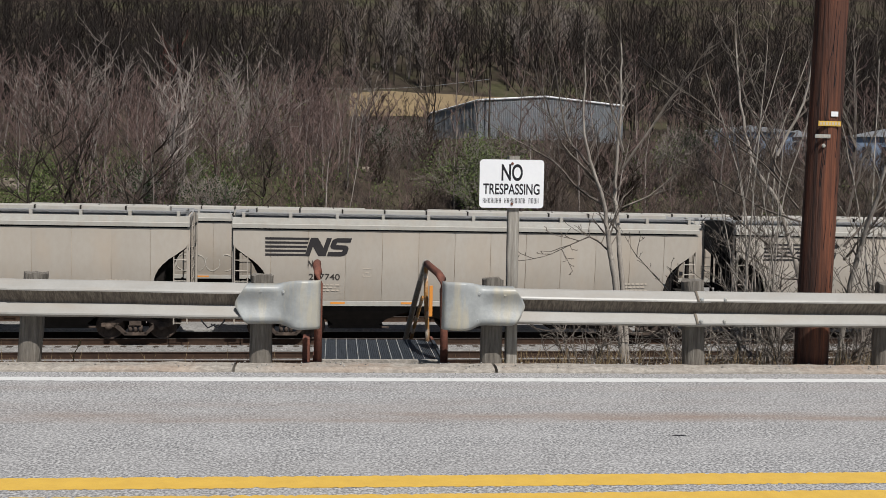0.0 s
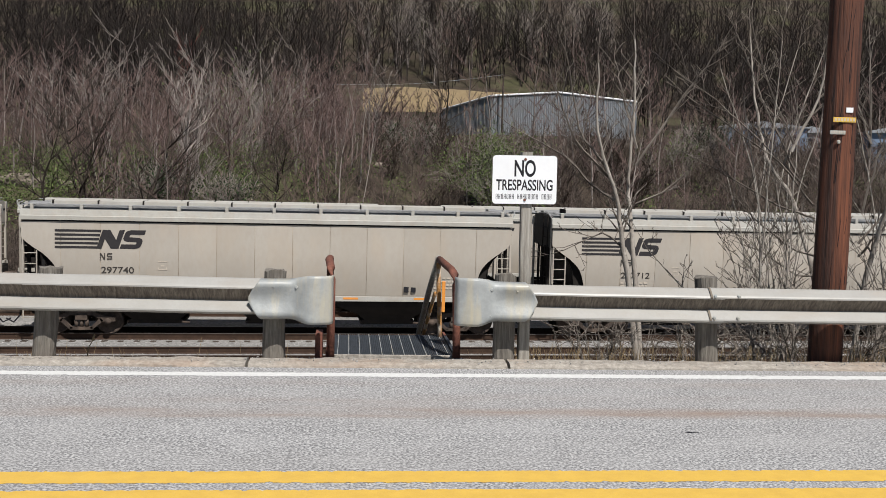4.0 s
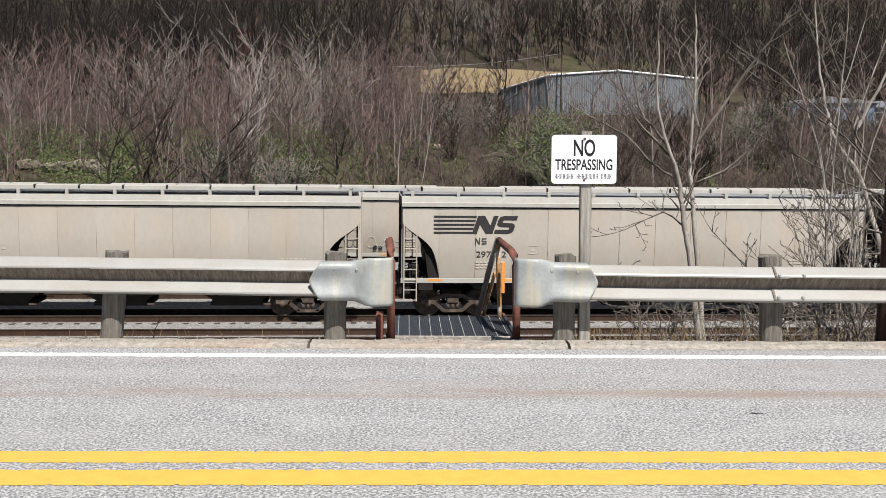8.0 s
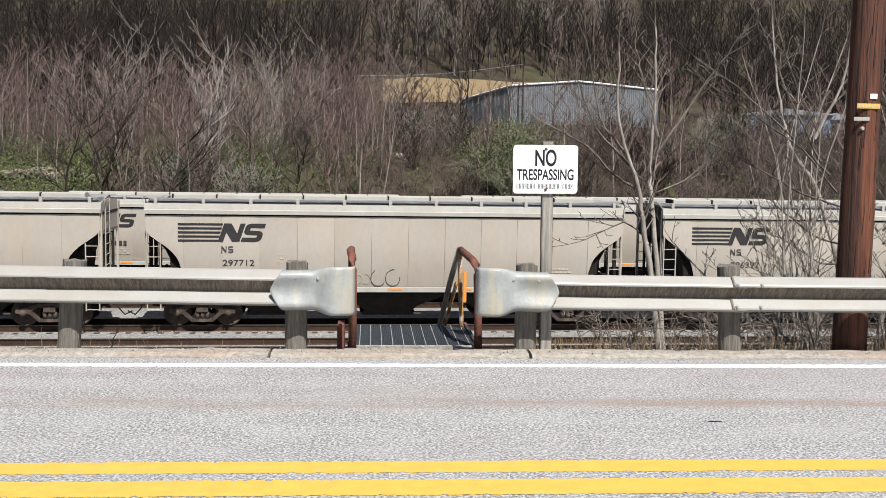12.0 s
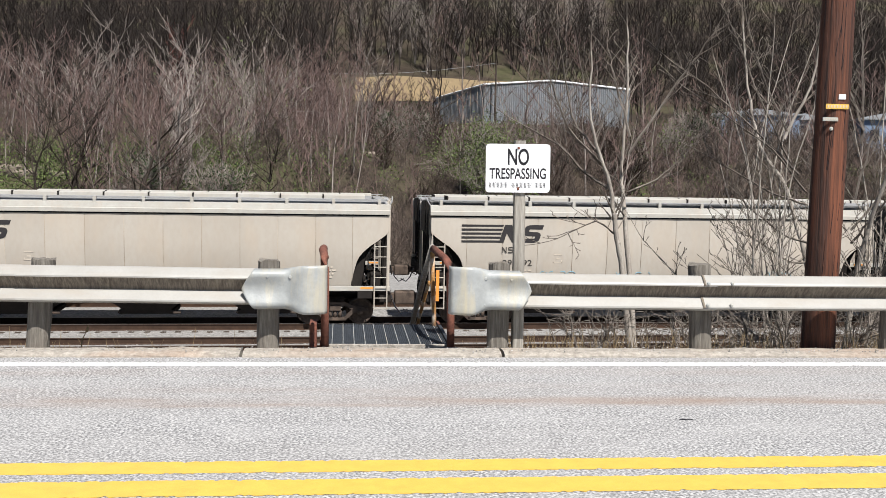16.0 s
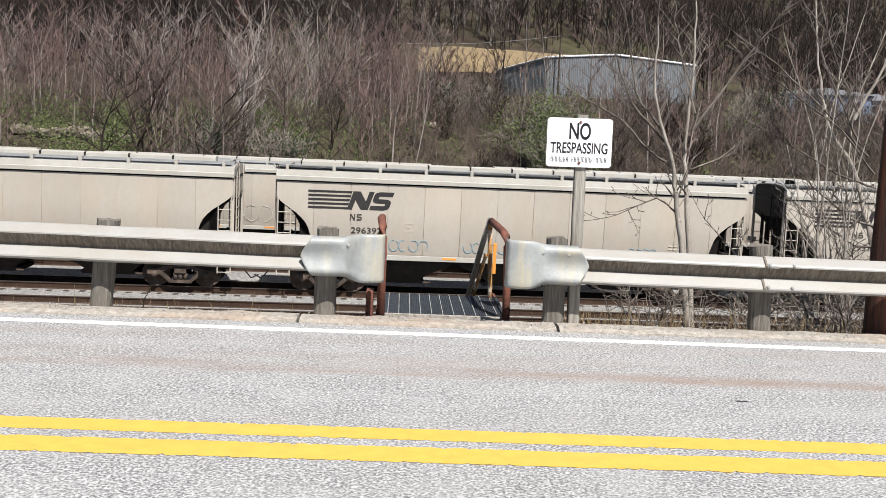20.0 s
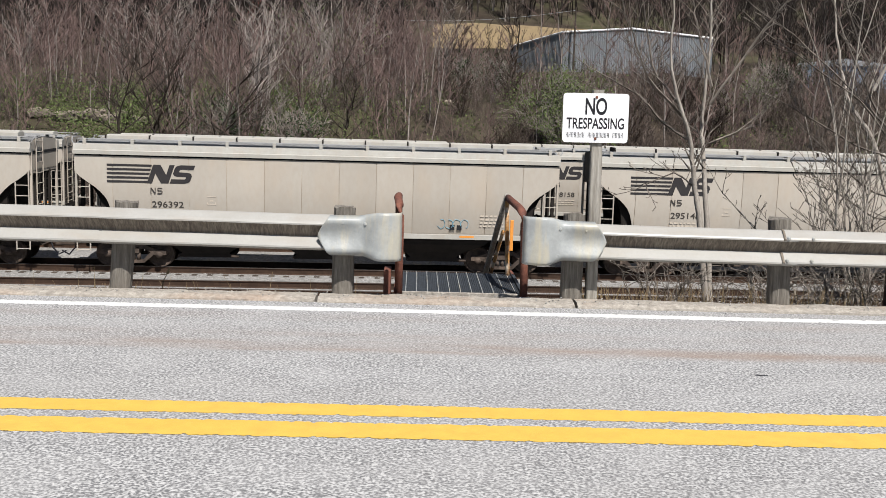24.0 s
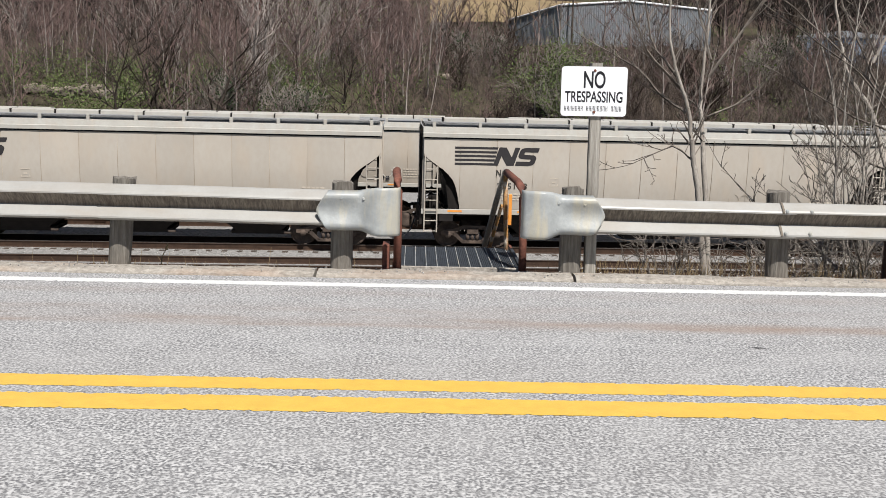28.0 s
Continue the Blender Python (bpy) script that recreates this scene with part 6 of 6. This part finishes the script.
# -- rocks, field, buildings beyond --
ROCK = material("tan_ledge_rock", (0.27, 0.225, 0.18), 0.95, dark=(0.09, 0.073, 0.06), grain=0.9, amount=0.8, fine=6, bump=0.7, bump_scale=4, vary=0.2)
METAL_PALE = material("pale_corrugated_metal", (0.317, 0.338, 0.365), 0.5, 0.0, dark=(0.203, 0.22, 0.239), grain=0.4, amount=0.6, fine=4, bump=0.0, stain=(0.3, 0.27, 0.25), stain_scale=0.8, stain_amount=0.4)
BLUE_PAINT = material("faded_blue_paint", (0.2, 0.27, 0.38), 0.6, dark=(0.12, 0.16, 0.23), grain=0.8, amount=0.6)
DARK_GLASS = material("dark_glazing", (0.03, 0.035, 0.045), 0.15, dark=(0.02, 0.02, 0.03), bump=0.0)


def build_rocks():
    rng = random.Random(14)
    for t, v, s in ((-0.262, 74.0, 1.2), (-0.245, 73.5, 0.9), (-0.232, 74.3, 1.0), (-0.216, 73.8, 0.7), (-0.285, 73.6, 1.1), (-0.31, 74.0, 1.0), (-0.09, 72.0, 1.2), (-0.075, 71.5, 0.9), (-0.13, 67.0, 0.8), (0.075, 80.0, 0.8)):
        x, y = to_world(v * t, v)
        bm = bmesh.new()
        bmesh.ops.create_icosphere(bm, subdivisions=3, radius=1)
        for p in bm.verts:
            k = 1 + 0.35 * noise.noise(p.co * 1.3 + Vector((v, t * 50, 0))) + 0.12 * noise.noise(p.co * 4 + Vector((v, 0, 0)))
            p.co = Vector((p.co.x * 1.5 * k, p.co.y * 0.9 * k, math.copysign(abs(p.co.z) ** 0.6, p.co.z) * 0.6 * k)) * s * 0.6
        ob = part("rock_ledge", bm, ROCK)
        ob.matrix_basis = Matrix.LocRotScale((x, y, ground_height(x, y) + 0.15), Euler((0.1, rng.uniform(-0.2, 0.2), rng.uniform(-0.4, 0.4))), None)
        tagged(ob, "tan weathered rock ledge on the wooded bank", "rock", "rock ledges")


def build_field():
    bm = bmesh.new()
    rows = []
    for j in range(9):
        v = 172 + 1.7 * j
        rows.append([(*to_world(v * (0.055 + 0.148 * i / 24), v), ground_height(*to_world(v * (0.055 + 0.148 * i / 24), v)) + 0.15 + 1.6 * math.sin(math.pi * i / 24) * math.sin(math.pi * (j + 0.4) / 9)) for i in range(25)])
    sheet(bm, rows)
    tagged(part("dry_field", bm, DRY_GRASS, None, "", True), "tan mown field on the hillside", "field", kind="structure")


def build_shed():
    """Large metal building: long shaded side and a pale gabled front of upright sheets."""
    s = thing("metal_building", "pale grey corrugated metal building on the hillside", "building")
    v = 122.0
    P = lambda t, vv: Vector(to_world(vv * t, vv)).to_3d()
    corner, right, back = P(0.179, v), P(0.324, v + 2), P(0.129, v + 9)
    base = ground_height(corner.x, corner.y) - 1.5

    def wall(a, b, tops, n, mat):
        d = b - a
        nrm = Vector((d.y, -d.x, 0)).normalized()
        for i in range(n):
            p, q = a + d * (i / n), a + d * ((i + 1) / n)
            bm = bmesh.new()
            low_row, top_row = [], []
            for k in range(23):
                r = p + (q - p) * (k / 22 * 1.02 + (0.012 if k % 2 else 0.0))
                r = r + nrm * (0.05 if k % 4 in (1, 2) else 0.0)
                low_row.append((*r.xy, base))
                top_row.append((*r.xy, tops(min(1.0, (i + k / 22) / n))))
            sheet(bm, [low_row, top_row])
            bmesh.ops.solidify(bm, geom=bm.faces[:], thickness=0.08)
            part("wall_sheet", bm, mat, s)

    top = lambda f: base + 5.9 + 0.75 * (1 - abs(f - 0.45) / 0.55)
    wall(corner, right, top, 14, METAL_PALE)
    wall(back, corner, lambda f: base + 4.5 + 1.55 * f, 8, METAL_PALE)
    far = right + (back - corner)
    bm = bmesh.new()
    mid_a, mid_b = corner.lerp(right, 0.45), back.lerp(far, 0.45)
    zs = (base + 6.0, base + 6.72)
    a = [(*corner.xy, zs[0]), (*mid_a.xy, zs[1]), (*right.xy, base + 6.0)]
    b = [(*back.xy, zs[0] - 1.4), (*mid_b.xy, zs[1] - 0.6), (*far.xy, base + 5.8)]
    sheet(bm, [a, b])
    bmesh.ops.solidify(bm, geom=bm.faces[:], thickness=0.15)
    part("roof", bm, ROOF_GREY, s, "grey low-pitched metal roof")
    for p, q in ((b[0], a[0]), (a[0], a[1]), (a[1], a[2])):
        bm = bmesh.new()
        tube(bm, [(p[0], p[1] - 0.12, p[2] - 0.02), (q[0], q[1] - 0.12, q[2] - 0.02)], 0.11, 6)
        part("roof_trim", bm, SIGN_WHITE, s, "pale metal roof trim")


def build_far_lot():
    """Bluish low building and vehicles seen through the trees."""
    for t, v, w, h, d, mat, lab in ((0.455, 118, 9.5, 2.6, 5, BLUE_PAINT, "low blue building behind bare trees"), (0.505, 116, 5.0, 2.2, 4, METAL_PALE, "pale metal trailer behind bare trees"), (0.60, 90, 5.5, 3.2, 4, BLUE_PAINT, "blue shed behind bare trees")):
        x, y = to_world(v * t, v)
        z = ground_height(x, y)
        b = thing("low_building", lab, "building", Matrix.LocRotScale((x, y, z), Euler((0, 0, radians(-18))), None), "sheds beyond the yard")
        bm = bmesh.new()
        box(bm, -w / 2, w / 2, -d / 2, d / 2, -0.8, h, 0.05)
        part("wall", bm, mat, b)
        bm = bmesh.new()
        prism(bm, [(-w / 2 - 0.3, h), (w / 2 + 0.3, h), (w / 2 + 0.3, h + 0.12), (0, h + 0.75), (-w / 2 - 0.3, h + 0.12)], -d / 2 - 0.3, d / 2 + 0.3)
        part("roof", bm, METAL_PALE, b, "pale metal roof")
        for k in range(3):
            bm = bmesh.new()
            xa = -w * 0.36 + k * w * 0.3
            box(bm, xa, xa + w * 0.14, -d / 2 - 0.06, -d / 2 + 0.02, h * 0.4, h * 0.72)
            part("window", bm, DARK_GLASS, b)


def build_wire():
    """A slack line across the slope between two far poles."""
    ends = []
    for t, v, h in ((0.015, 118, 6.5), (0.19, 121, 7.3)):
        x, y = to_world(v * t, v)
        z = ground_height(x, y)
        p = thing("far_utility_pole", "thin grey utility pole in the brush", "utility pole", Matrix.Translation((x, y, z)), "far poles")
        bm = bmesh.new()
        tube(bm, [(0, 0, -1), (0, 0, h)], 0.13, 8, 0.09)
        part("shaft", bm, BARK_DARK, p)
        bm = bmesh.new()
        box(bm, -0.7, 0.7, -0.05, 0.05, h - 0.5, h - 0.4)
        part("crossarm", bm, BARK_DARK, p)
        ends.append(Vector((x, y, z + h - 0.35)))
    bm = bmesh.new()
    tube(bm, [ends[0].lerp(ends[1], k / 10) - Vector((0, 0, 0.5 * math.sin(math.pi * k / 10))) for k in range(11)], 0.016, 5)
    tagged(part("overhead_wire", bm, METAL_PALE), "thin pale overhead wire across the slope", "wire")


build_rocks()
build_field()
build_shed()
build_far_lot()
build_wire()


# ---- motion ----
TRAIN_RUN = [(0.0, 1.02), (1.0, -0.82), (2.0, -2.65), (3.0, -4.48), (4.5, -7.24), (5.5, -9.08), (7.0, -11.86), (8.0, -13.69), (9.0, -15.54), (10.0, -17.38), (11.0, -19.23), (12.5, -21.98),
             (14.5, -25.65), (16.0, -28.42), (17.0, -30.24), (18.0, -32.07), (19.0, -33.92), (20.0, -35.77), (21.5, -38.58), (22.5, -40.47), (23.0, -41.37), (24.0, -43.10), (25.0, -44.71), (26.0, -46.25), (27.0, -47.76), (28.0, -49.22)]


def run_at(t):
    for (t0, a), (t1, b) in zip(TRAIN_RUN, TRAIN_RUN[1:]):
        if t <= t1:
            return a + (b - a) * (t - t0) / (t1 - t0)
    return TRAIN_RUN[-1][1]


def motions():
    steps = [round(0.3 * k, 2) for k in range(94)] + [28.0]
    for k, car in enumerate(train):
        walk(car, [(t, RAIL @ Matrix.Translation((u + 5.355 + 18.0 * (k - 1), TRACKS[1], RAIL_TOP))) for t, u in TRAIN_RUN])
        for truck in car.children:
            if not truck.name.startswith("truck"):
                continue
            for w in truck.children:
                if w.name.startswith("wheelset"):
                    at = w.location.copy()
                    walk(w, [(t, Matrix.Translation(at) @ Matrix.Rotation((run_at(t) - 1.02) / 0.46, 4, "Y")) for t in steps])


motions()
